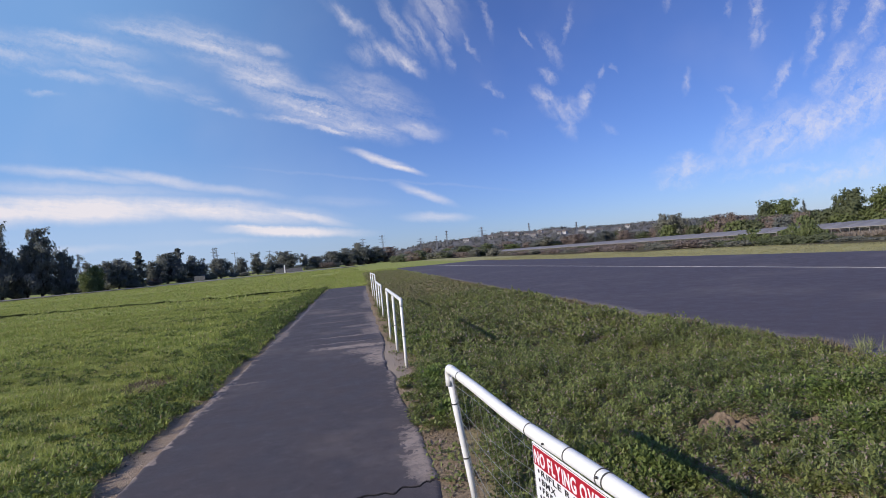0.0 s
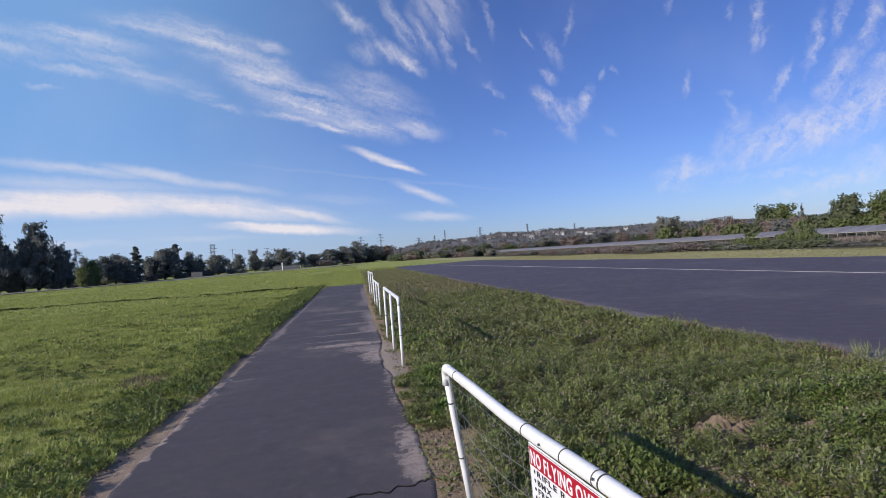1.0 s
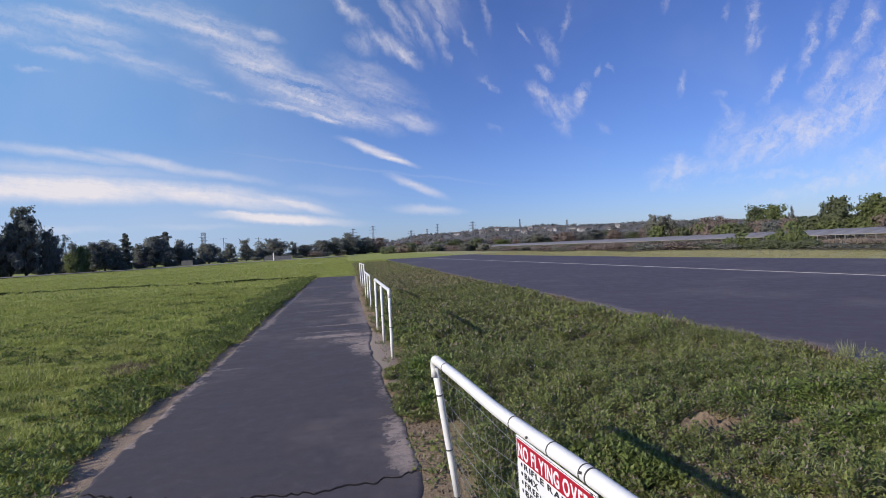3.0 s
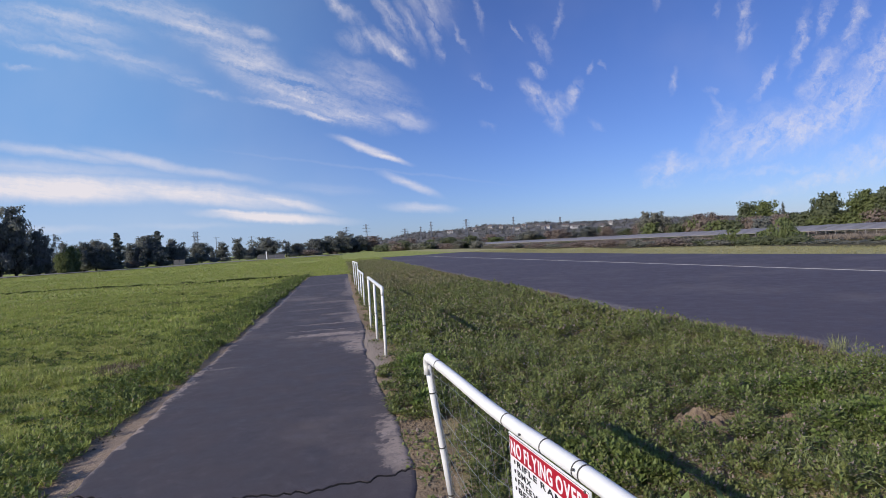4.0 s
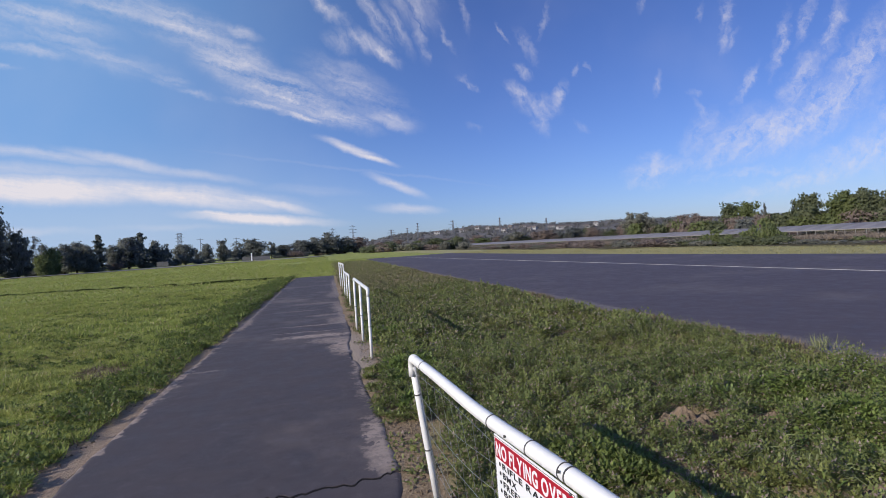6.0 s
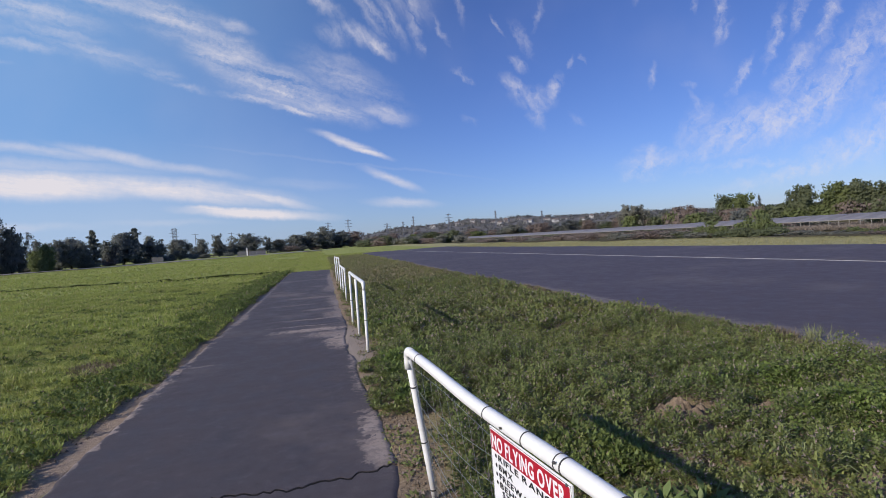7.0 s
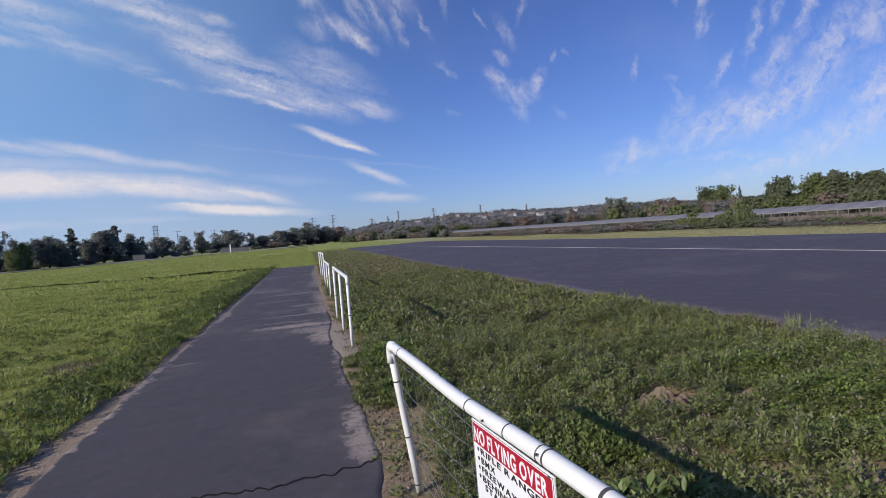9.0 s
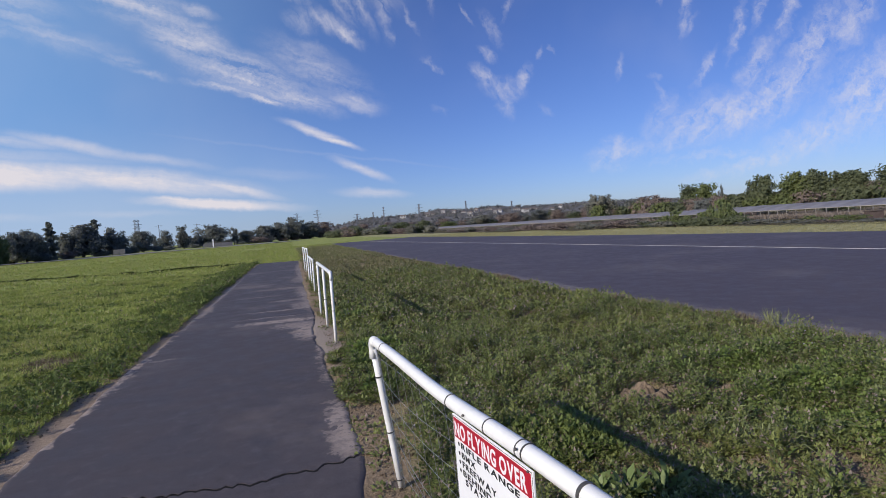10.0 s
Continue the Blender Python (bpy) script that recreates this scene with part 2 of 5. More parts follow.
def ground_material():
    m, n = material("ground", 0.95, 0.0, 0.1)
    s = n.add("ShaderNodeSeparateXYZ", {0: n.where})
    x, y = s.outputs[0], s.outputs[1]
    big, mid, fine = n.noise(n.where, 0.22, 5.0, 0.6), n.noise(n.where, 1.7, 5.0, 0.6), n.noise(n.where, 30.0, 5.0, 0.7)
    grass = n.mix(n.ramp(mid, 0.3, 0.7), (0.205, 0.246, 0.062), (0.390, 0.420, 0.125))
    grass = n.mix(n.math("MULTIPLY", n.ramp(big, 0.45, 0.7), 0.65), grass, (0.340, 0.320, 0.125))
    tuft = n.noise(n.add("ShaderNodeMapping", {"Vector": n.where, "Scale": (0.35, 1.0, 1.0)}).outputs[0], 0.9, 4.0, 0.7)
    grass = n.mix(n.math("MULTIPLY", n.ramp(tuft, 0.55, 0.68), 0.5), grass, (0.070, 0.095, 0.024))
    grass = n.mix(n.math("MULTIPLY", n.ramp(fine, 0.45, 0.75), 0.35), grass, (0.030, 0.050, 0.012))
    soil = n.mix(n.ramp(fine, 0.3, 0.7), (0.235, 0.170, 0.108), (0.400, 0.305, 0.205))
    soil = n.mix(n.math("MULTIPLY", n.ramp(mid, 0.42, 0.62), 0.40), soil, (0.150, 0.110, 0.074))
    pale = n.add("ShaderNodeMapping", {"Vector": n.where, "Location": (0.42, 8.9, 0), "Scale": (0.22, 2.6, 9)}, vector_type="TEXTURE").outputs[0]
    crumbled = n.ramp(n.math("ADD", n.vmath("LENGTH", pale, (0, 0, 0)).outputs["Value"], n.math("MULTIPLY", fine, 0.8)), 1.5, 0.9)
    soil = n.mix(n.math("MULTIPLY", crumbled, 0.8), soil, (0.370, 0.310, 0.265))
    sand = n.mix(n.ramp(fine, 0.3, 0.7), (0.280, 0.208, 0.148), (0.410, 0.318, 0.238))
    soil = n.mix(n.ramp(x, -1.0, -2.0), soil, n.mix(n.math("MULTIPLY", n.ramp(mid, 0.5, 0.65), 0.35), sand, (0.200, 0.150, 0.105)))
    # bare soil: the verges of the path, and spots in the weeds
    wx = n.math("ADD", x, n.math("MULTIPLY", n.math("SUBTRACT", mid, 0.5), 0.45))
    verge_w = n.ramp(n.math("ABSOLUTE", n.math("ADD", wx, 2.22)), 0.30, 0.18)
    verge_e = n.ramp(n.math("ABSOLUTE", n.math("SUBTRACT", wx, 0.47)), 0.30, 0.16)
    under = n.math("MULTIPLY", n.ramp(n.math("ABSOLUTE", n.math("SUBTRACT", x, 3.1)), 2.9, 2.4), 1.0)
    bare = n.math("MAXIMUM", n.math("MAXIMUM", verge_w, verge_e), n.math("MULTIPLY", under, n.ramp(mid, 0.30, 0.55, 0.55, 1.0)))
    bare = n.math("MULTIPLY", bare, n.ramp(y, 46.0, 30.0))
    worn = n.add("ShaderNodeMapping", {"Vector": n.where, "Location": (-3.4, 9.1, 0), "Scale": (0.28, 0.45, 9)}, vector_type="TEXTURE").outputs[0]
    bare = n.math("MAXIMUM", bare, n.ramp(n.math("ADD", n.vmath("LENGTH", worn, (0, 0, 0)).outputs["Value"], n.math("MULTIPLY", mid, 0.8)), 1.4, 0.9))
    c = n.mix(bare, grass, soil)
    # a dark band along the rut across the field
    ry = n.math("SUBTRACT", y, n.math("ADD", 39.6, n.math("MULTIPLY", n.math("MAXIMUM", n.math("SUBTRACT", -10.0, x), 0.0), 0.13)))
    rut = n.math("MULTIPLY", n.ramp(n.math("ABSOLUTE", n.math("ADD", ry, n.math("MULTIPLY", n.math("SUBTRACT", mid, 0.5), 0.5))), 0.40, 0.18), n.ramp(x, -2.8, -3.6))
    c = n.mix(rut, c, (0.050, 0.050, 0.030))
    # dry grass beyond the runway, then scrub
    dryness = n.math("MULTIPLY", n.ramp(n.math("ADD", x, n.math("MULTIPLY", mid, 2.0)), 20.5, 22.0), n.ramp(big, 0.25, 0.5, 0.65, 1.0))
    c = n.mix(dryness, c, n.mix(n.ramp(mid, 0.3, 0.7), (0.290, 0.275, 0.130), (0.420, 0.385, 0.200)))
    scrub = n.ramp(n.math("ADD", x, n.math("MULTIPLY", big, 6.0)), 31.5, 35.0)
    c = n.mix(scrub, c, n.mix(mid, (0.060, 0.060, 0.025), (0.140, 0.110, 0.060)))
    n.link(c, n.bsdf.inputs["Base Color"])
    bump(n, n.math("ADD", n.math("MULTIPLY", mid, 1.2), fine), 0.6, 0.04)
    return m


def asphalt(name, base, worn, patches=()):
    m, n = material(name, 0.75, 0.0, 0.35)
    big, mid, grit = n.noise(n.where, 0.35, 5.0, 0.6), n.noise(n.where, 2.6, 6.0, 0.65), n.noise(n.where, 160.0, 2.0, 0.8)
    c = n.mix(n.ramp(mid, 0.3, 0.72), tuple(v * 0.93 for v in base), tuple(v * 1.07 for v in base))
    c = n.mix(n.math("MULTIPLY", n.ramp(big, 0.5, 0.72), 0.35), c, worn)
    c = n.mix(n.math("MULTIPLY", n.ramp(grit, 0.5, 0.8), 0.30), c, tuple(min(1, v * 2.2) for v in base))
    chip = n.ramp(n.noise(n.where, 7.0, 9.0, 0.72), 0.36, 0.64, 0.0, 1.0, False)
    c = n.mix(n.math("MULTIPLY", n.ramp(chip, 0.62, 0.95), 0.30), c, tuple(v * 1.8 for v in base))
    c = n.mix(n.math("MULTIPLY", n.ramp(chip, 0.38, 0.05), 0.30), c, tuple(v * 0.60 for v in base))
    # pale places where the top has worn away: across, ahead, half width, half length
    warp = n.vmath("SCALE", n.vmath("SUBTRACT", n.add("ShaderNodeTexNoise", {"Vector": n.where, "Scale": 4.5, "Detail": 8.0, "Roughness": 0.7}).outputs["Color"],
                                    (0.5, 0.5, 0.5)).outputs[0], (0, 0, 0))
    warp.inputs["Scale"].default_value = 0.55
    at = n.vmath("ADD", n.where, warp.outputs[0]).outputs[0]
    for px, py, hx, hy, amount in patches:
        q = n.add("ShaderNodeMapping", {"Vector": at, "Location": (px, py, 0), "Scale": (hx, hy, 50)}, vector_type="TEXTURE").outputs[0]
        r = n.vmath("LENGTH", q, (0, 0, 0)).outputs["Value"]
        c = n.mix(n.math("MULTIPLY", n.ramp(n.math("ADD", r, n.math("MULTIPLY", n.math("SUBTRACT", chip, 0.5), 0.9)), 1.05, 0.75), n.ramp(chip, 0.25, 0.6, amount * 0.40, amount)), c, worn)
    n.link(c, n.bsdf.inputs["Base Color"])
    n.link(n.ramp(mid, 0.3, 0.7, 0.62, 0.85), n.bsdf.inputs["Roughness"])
    bump(n, n.math("ADD", n.math("MULTIPLY", grit, 0.6), mid), 0.35, 0.012)
    return m


M_GROUND = ground_material()
M_PATH = asphalt("path_asphalt", (0.074, 0.062, 0.067), (0.345, 0.275, 0.232), patches=[
    (-0.15, 10.75, 0.95, 0.22, 1.0), (0.05, 10.10, 0.55, 0.35, 0.7), (0.20, 9.30, 0.27, 0.80, 1.0), (0.34, 7.2, 0.10, 1.6, 0.7), (0.36, 4.62, 0.14, 0.72, 1.0), (0.28, 4.25, 0.10, 0.35, 0.6), (-0.5, 11.4, 0.9, 0.05, 0.7), (-0.25, 12.35, 0.85, 0.10, 0.75), (0.18, 12.9, 0.30, 0.7, 0.6),
    (-0.05, 14.2, 0.6, 0.25, 0.5), (-0.9, 15.6, 0.7, 0.15, 0.35), (0.22, 16.2, 0.22, 1.6, 0.55),
    (-0.4, 17.5, 1.0, 0.35, 0.35), (0.2, 20.5, 0.4, 1.4, 0.45), (-2.06, 6.5, 0.06, 5.0, 0.9), (-2.09, 18.0, 0.13, 9.0, 0.9), (-1.95, 13.5, 0.10, 1.2, 0.6), (-1.75, 8.3, 0.30, 0.05, 0.5), (0.30, 26.0, 0.24, 7.0, 0.7), (0.30, 14.5, 0.16, 3.0, 0.7)])
M_RUNWAY = asphalt("runway_asphalt", (0.078, 0.066, 0.080), (0.200, 0.175, 0.165), patches=[
    (6.05, 3.0, 0.35, 5.0, 0.8), (5.75, 12.0, 0.30, 7.0, 0.8), (5.6, 30.0, 0.30, 20.0, 0.75), (5.4, 62.0, 0.4, 20.0, 0.8), (7.5, 24.0, 0.9, 0.25, 0.25), (9.5, 14.0, 1.3, 0.2, 0.2), (7.0, 60.0, 1.5, 3.0, 0.35)])
M_PAINT = plain("white_road_paint", (0.42, 0.41, 0.40), 0.7, vary=0.3, scale=3.0)
M_PVC = plain("white_plastic_pipe", (0.82, 0.81, 0.78), 0.35, vary=0.08, scale=4.0, relief=0.03, spec=0.5)
M_TIE = plain("dark_tie", (0.10, 0.095, 0.09), 0.5, 0.3)
M_WIRE = plain("galvanised_wire", (0.42, 0.42, 0.40), 0.45, 0.8)
M_SIGN = plain("sign_white", (0.84, 0.84, 0.84), 0.35, vary=0.05, scale=6.0, relief=0.0, spec=0.5)
M_RED = plain("sign_red", (0.42, 0.012, 0.028), 0.4, vary=0.10, scale=6.0, relief=0.0, spec=0.5)
M_BLACK = plain("sign_black", (0.02, 0.02, 0.022), 0.5, vary=0.1, relief=0.0)
# near black, so that the colour also gives the shade deep in the crack
M_FILL = plain("crack_dirt_shade", (0.014, 0.012, 0.012), 0.95, vary=0.5, scale=30.0, relief=0.5)
M_SOIL = plain("dug_soil", (0.25, 0.185, 0.125), 0.95, vary=0.45, scale=14.0, relief=0.8)
M_WEED = foliage("weed_leaves", (0.078, 0.100, 0.032), (0.285, 0.330, 0.112), 0.3, (0.32, 0.25, 0.21), 0.11, 0.32, (0.350, 0.350, 0.098))
M_VERGE = foliage("verge_leaves", (0.060, 0.092, 0.024), (0.245, 0.300, 0.085), 0.3, (0.26, 0.20, 0.14), 0.06, 0.35)
M_FLOWER = plain("small_mauve_flowers", (0.34, 0.30, 0.37), 0.7, vary=0.2, relief=0.0)
M_GRASS = foliage("field_grass", (0.195, 0.240, 0.054), (0.465, 0.515, 0.150), 0.25, (0.50, 0.43, 0.24), 0.07, 0.42, (0.520, 0.500, 0.172), 2.4)
M_THATCH = foliage("brown_thatch", (0.120, 0.095, 0.065), (0.280, 0.230, 0.150), 0.2)
M_BANK = foliage("dark_bank_weeds", (0.036, 0.050, 0.018), (0.100, 0.125, 0.040), 0.2)
M_DRY = foliage("dry_grass", (0.280, 0.265, 0.120), (0.420, 0.385, 0.190), 0.15, through_light=0.4)
M_OLIVE = foliage("olive_weed_leaves", (0.096, 0.106, 0.042), (0.325, 0.325, 0.138), 0.25, (0.37, 0.31, 0.20), 0.28, 0.32)
M_BARK = plain("bark", (0.11, 0.085, 0.065), 0.9, vary=0.4, scale=3.0, relief=0.6)
# distance haze put into the leaf colours, most in broad and conifer
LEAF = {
    "broad": foliage("hazed_tree_leaves", (0.165, 0.176, 0.165), (0.310, 0.320, 0.280), 0.2, through_light=0.58),
    "conifer": foliage("hazed_conifer_needles", (0.140, 0.156, 0.146), (0.255, 0.275, 0.240), 0.2, through_light=0.58),
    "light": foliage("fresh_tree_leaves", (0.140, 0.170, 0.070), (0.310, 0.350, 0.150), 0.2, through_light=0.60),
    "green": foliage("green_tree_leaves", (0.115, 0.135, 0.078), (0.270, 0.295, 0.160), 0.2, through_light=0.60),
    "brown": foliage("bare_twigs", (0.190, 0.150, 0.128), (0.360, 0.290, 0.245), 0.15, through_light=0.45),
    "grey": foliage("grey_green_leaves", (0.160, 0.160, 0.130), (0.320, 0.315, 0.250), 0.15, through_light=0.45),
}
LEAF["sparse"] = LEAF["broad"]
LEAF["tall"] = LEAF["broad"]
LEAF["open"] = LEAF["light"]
M_SHADE = plain("shade_cloth", (0.34, 0.33, 0.36), 0.7, vary=0.25, scale=0.25, relief=0.0)
net = M_SHADE.node_tree
net_out = [n for n in net.nodes if n.type == "OUTPUT_MATERIAL"][0]
net_cloth = net_out.inputs[0].links[0].from_socket
holes, weave = net.nodes.new("ShaderNodeBsdfTransparent"), net.nodes.new("ShaderNodeMixShader")     # an open weave
weave.inputs[0].default_value = 0.40
net.links.new(net_cloth, weave.inputs[1])
net.links.new(holes.outputs[0], weave.inputs[2])
net.links.new(weave.outputs[0], net_out.inputs[0])
M_TIMBER = plain("weathered_timber", (0.36, 0.33, 0.30), 0.9, vary=0.35, scale=2.0)
M_STEEL = plain("distant_steel", (0.17, 0.18, 0.21), 0.6, 0.2, vary=0.2, relief=0.0)
# hill base colour greyed and lifted to stand in for distance haze
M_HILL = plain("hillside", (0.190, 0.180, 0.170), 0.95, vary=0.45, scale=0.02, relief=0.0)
M_STUCCO = plain("pale_stucco", (0.42, 0.41, 0.40), 0.9, vary=0.15, scale=0.3, relief=0.0)
M_TILE_ROOF = plain("roof_tiles", (0.21, 0.165, 0.145), 0.9, vary=0.3, scale=0.4, relief=0.0)
M_BOX = plain("dark_brown_boards", (0.075, 0.055, 0.050), 0.85, vary=0.35, scale=3.0)
M_ROAD = plain("gravel_road", (0.27, 0.255, 0.25), 0.9, vary=0.3, scale=0.3, relief=0.0)
M_BOARD = plain("grey_boards", (0.13, 0.13, 0.14), 0.8, vary=0.2, scale=0.5, relief=0.0)


# ---- mesh helpers ----
def mesh_arrays(name, verts, faces):
    """A mesh from arrays: verts (n, 3), faces (m, 3 or 4)."""
    verts, faces = np.asarray(verts, np.float32), np.asarray(faces, np.int32)
    me = bpy.data.meshes.new(name)
    k = faces.shape[1]
    me.vertices.add(len(verts))
    me.vertices.foreach_set("co", verts.ravel())
    me.loops.add(faces.size)
    me.loops.foreach_set("vertex_index", faces.ravel())
    me.polygons.add(len(faces))
    me.polygons.foreach_set("loop_start", np.arange(0, faces.size, k, dtype=np.int32))
    me.update(calc_edges=True)
    return me


def thing(name, me, mat, label="", category="", group="", kind=""):
    ob = new(name, me)
    me.materials.append(mat)
    return tagged(ob, label, category, group, kind)


def smooth(me):
    me.polygons.foreach_set("use_smooth", np.ones(len(me.polygons), bool))
    return me


def part(name, bm, mat, parent, label="", round_off=False):
    me = bpy.data.meshes.new(name)
    bm.to_mesh(me)
    bm.free()
    me.materials.append(mat)
    if round_off:
        smooth(me)
    ob = new(name, me)
    ob.parent = parent
    return tagged(ob, label)


def empty(name, at, label, category, group="", kind=""):
    ob = new(name)
    ob.location = at
    ob.empty_display_size = 0.1
    return tagged(ob, label, category, group, kind)


def tube(bm, points, radii, sides=10, caps=True):
    """A round bar along points; radii one a point, or one for all."""
    pts = [Vector(p) for p in points]
    if not isinstance(radii, (list, tuple)):
        radii = [radii] * len(pts)
    rings, ref = [], None
    for i, p in enumerate(pts):
        d = (pts[min(i + 1, len(pts) - 1)] - pts[max(i - 1, 0)]).normalized()
        if ref is None:
            ref = Vector((0, 0, 1)) if abs(d.z) < 0.9 else Vector((1, 0, 0))
        a = (ref - d * ref.dot(d)).normalized()
        ref, b = a, d.cross(a)
        rings.append([bm.verts.new(p + (a * math.cos(q) + b * math.sin(q)) * radii[i])
                      for q in (2 * math.pi * k / sides for k in range(sides))])
    for r0, r1 in zip(rings, rings[1:]):
        for k in range(sides):
            bm.faces.new((r0[k], r0[(k + 1) % sides], r1[(k + 1) % sides], r1[k]))
    if caps:
        bm.faces.new(rings[0][::-1])
        bm.faces.new(rings[-1])
    return bm


def box(bm, lo, hi, bevel=0.0):
    vs = [bm.verts.new((x, y, z)) for z in (lo[2], hi[2]) for y in (lo[1], hi[1]) for x in (lo[0], hi[0])]
    fs = [bm.faces.new([vs[i] for i in f]) for f in
          ((0, 2, 3, 1), (4, 5, 7, 6), (0, 1, 5, 4), (2, 6, 7, 3), (0, 4, 6, 2), (1, 3, 7, 5))]
    if bevel:
        bmesh.ops.bevel(bm, geom=list({e for f in fs for e in f.edges}), offset=bevel, segments=2, affect="EDGES")
    return bm


RNG = np.random.default_rng(7)


def lattice(x, y, cell, seed):
    """Smooth random values in 0..1 at places (x, y), by bilinear steps between cells."""
    table = np.random.default_rng(seed).random((256, 256))
    gx, gy = np.asarray(x) / cell, np.asarray(y) / cell
    ix, iy = np.floor(gx).astype(int), np.floor(gy).astype(int)
    fx, fy = gx - ix, gy - iy
    fx, fy = fx * fx * (3 - 2 * fx), fy * fy * (3 - 2 * fy)
    a, b = table[ix % 256, iy % 256], table[(ix + 1) % 256, iy % 256]
    c, d = table[ix % 256, (iy + 1) % 256], table[(ix + 1) % 256, (iy + 1) % 256]
    return (a * (1 - fx) + b * fx) * (1 - fy) + (c * (1 - fx) + d * fx) * fy


def step(v, lo, hi):
    s = np.clip((np.asarray(v, float) - lo) / (hi - lo), 0, 1)
    return s * s * (3 - 2 * s)


def height(x, y):
    """The ground's height."""
    x, y = np.asarray(x, float), np.asarray(y, float)
    fall = -1.05 * step(x, 26, 58)
    rough = 0.07 * (lattice(x, y, 1.3, 1) - 0.5) + 0.05 * (lattice(x, y, 0.4, 2) - 0.5)
    far = 0.25 * (lattice(x, y, 9.0, 3) - 0.5) * step(np.hypot(x, y), 12, 50)
    off_path = np.maximum(step(x, 0.5, 1.1), step(-x, 2.3, 2.9))
    off_path = np.maximum(off_path, step(y, 39, 41))
    on_runway = step(x, 4.9, 5.4) * (1 - step(x, 26.5, 28.5)) * (1 - step(y, 88, 95))
    deep = step(x, -1.9, -1.75) * (1 - step(x, 0.0, 0.12)) * (1 - step(y, 36.5, 37))
    rut = -0.10 * np.exp(-((y - 39.6 - 0.13 * np.maximum(0, -x - 10)) / 0.30) ** 2) * step(-x, 3, 4)
    return fall + (rough + far + rut) * off_path * (1 - on_runway) - 0.002 * (1 - off_path) - 0.14 * deep


# ---- the ground, one sheet to the horizon ----
def spread(lo, hi, fine, grow, limit):
    side = [hi]
    s = fine
    while side[-1] < limit:
        s *= grow
        side.append(side[-1] + s)
    other = [lo]
    s = fine
    while other[-1] > -limit:
        s *= grow
        other.append(other[-1] - s)
    return np.array(other[:0:-1] + list(np.arange(lo, hi, fine)) + side)


gx, gy = spread(-10, 7, 0.18, 1.12, 4200), spread(0, 22, 0.18, 1.10, 4200)
GX, GY = np.meshgrid(gx, gy)
V = np.stack([GX, GY, height(GX, GY)], -1).reshape(-1, 3)
idx = np.arange(GX.size).reshape(GX.shape)
Fq = np.stack([idx[:-1, :-1], idx[:-1, 1:], idx[1:, 1:], idx[1:, :-1]], -1).reshape(-1, 4)
thing("ground", smooth(mesh_arrays("ground", V, Fq)), M_GROUND, "green weedy field with bare soil and dry grass", "ground", kind="structure")


# ---- path and runway ----
def slab(name, west, east, y0, y1, south, north, top, mat, label, category, cells=0.25, thick=0.15):
    """A thin slab of paving between two uneven long edges and two uneven ends (functions of the other coordinate)."""
    ys = np.linspace(0, 1, max(2, int((y1 - y0) / cells)))
    xs = np.linspace(0, 1, 97 if cells < 0.1 else 21)
    yy0 = y0 + (y1 - y0) * ys
    rows = []
    for t, yc in zip(ys, yy0):
        w0, e0 = west(yc), east(yc)
        xx = w0 + (e0 - w0) * xs
        yy = yc + south(xx) * (1 - t) ** 6 + north(xx) * t ** 6
        rows.append(np.stack([xx, yy, np.full_like(xx, top)], -1))
    A = np.array(rows)
    n, k = A.shape[:2]
    A[:, :, 2] += 0.004 * (lattice(A[:, :, 0], A[:, :, 1], 1.1, 11) - 0.5)
    A[:, (0, -1), 2] -= 0.012
    rim = np.concatenate([A[0], A[1:, -1], A[-1, -2::-1], A[-2:0:-1, 0]])
    low = rim.copy()
    low[:, 2] = top - thick
    verts = np.concatenate([A.reshape(-1, 3), rim, low])
    i = np.arange(n * k).reshape(n, k)
    f = [np.stack([i[:-1, :-1], i[:-1, 1:], i[1:, 1:], i[1:, :-1]], -1).reshape(-1, 4)]
    r = n * k + np.arange(len(rim))
    l = r + len(rim)
    f.append(np.stack([l, np.roll(l, -1), np.roll(r, -1), r], -1))
    return thing(name, mesh_arrays(name, verts, np.concatenate(f)), mat, label, category, kind="structure")


CRACK = np.random.default_rng(24).random(200)


def crack_line(x):
    x = np.asarray(x, float)
    kink = np.interp(x, -3 + 0.036 * np.arange(100), CRACK[:100]) - 0.5
    bend = np.interp(x, -3 + 0.21 * np.arange(30), CRACK[100:130]) - 0.5
    return 3.79 + 0.21 * (x + 0.4) ** 2 / (1 + 0.1 * (x + 0.4) ** 2) + 0.05 * bend + 0.085 * kink


def west_edge(y):
    return -1.98 - 0.11 * np.minimum(1, y / 8) + 0.09 * (lattice(y, 0.0, 1.6, 31) - 0.5) + 0.06 * (lattice(y, 0.0, 0.45, 32) - 0.5) + 0.025 * (lattice(y, 0.0, 0.13, 35) - 0.5)


def east_edge(y):
    wavy = 0.08 * (lattice(y, 9.0, 1.5, 33) - 0.5) + 0.06 * (lattice(y, 9.0, 0.55, 34) - 0.5) + 0.03 * (lattice(y, 9.0, 0.17, 36) - 0.5)
    return 0.31 + 0.10 * np.exp(-((y - 4.2) / 1.1) ** 2) + 0.06 * np.exp(-((y - 7.6) / 0.5) ** 2) - 0.03 * np.exp(-((y - 9.4) / 1.2) ** 2) + wavy


def none(x):
    return x * 0


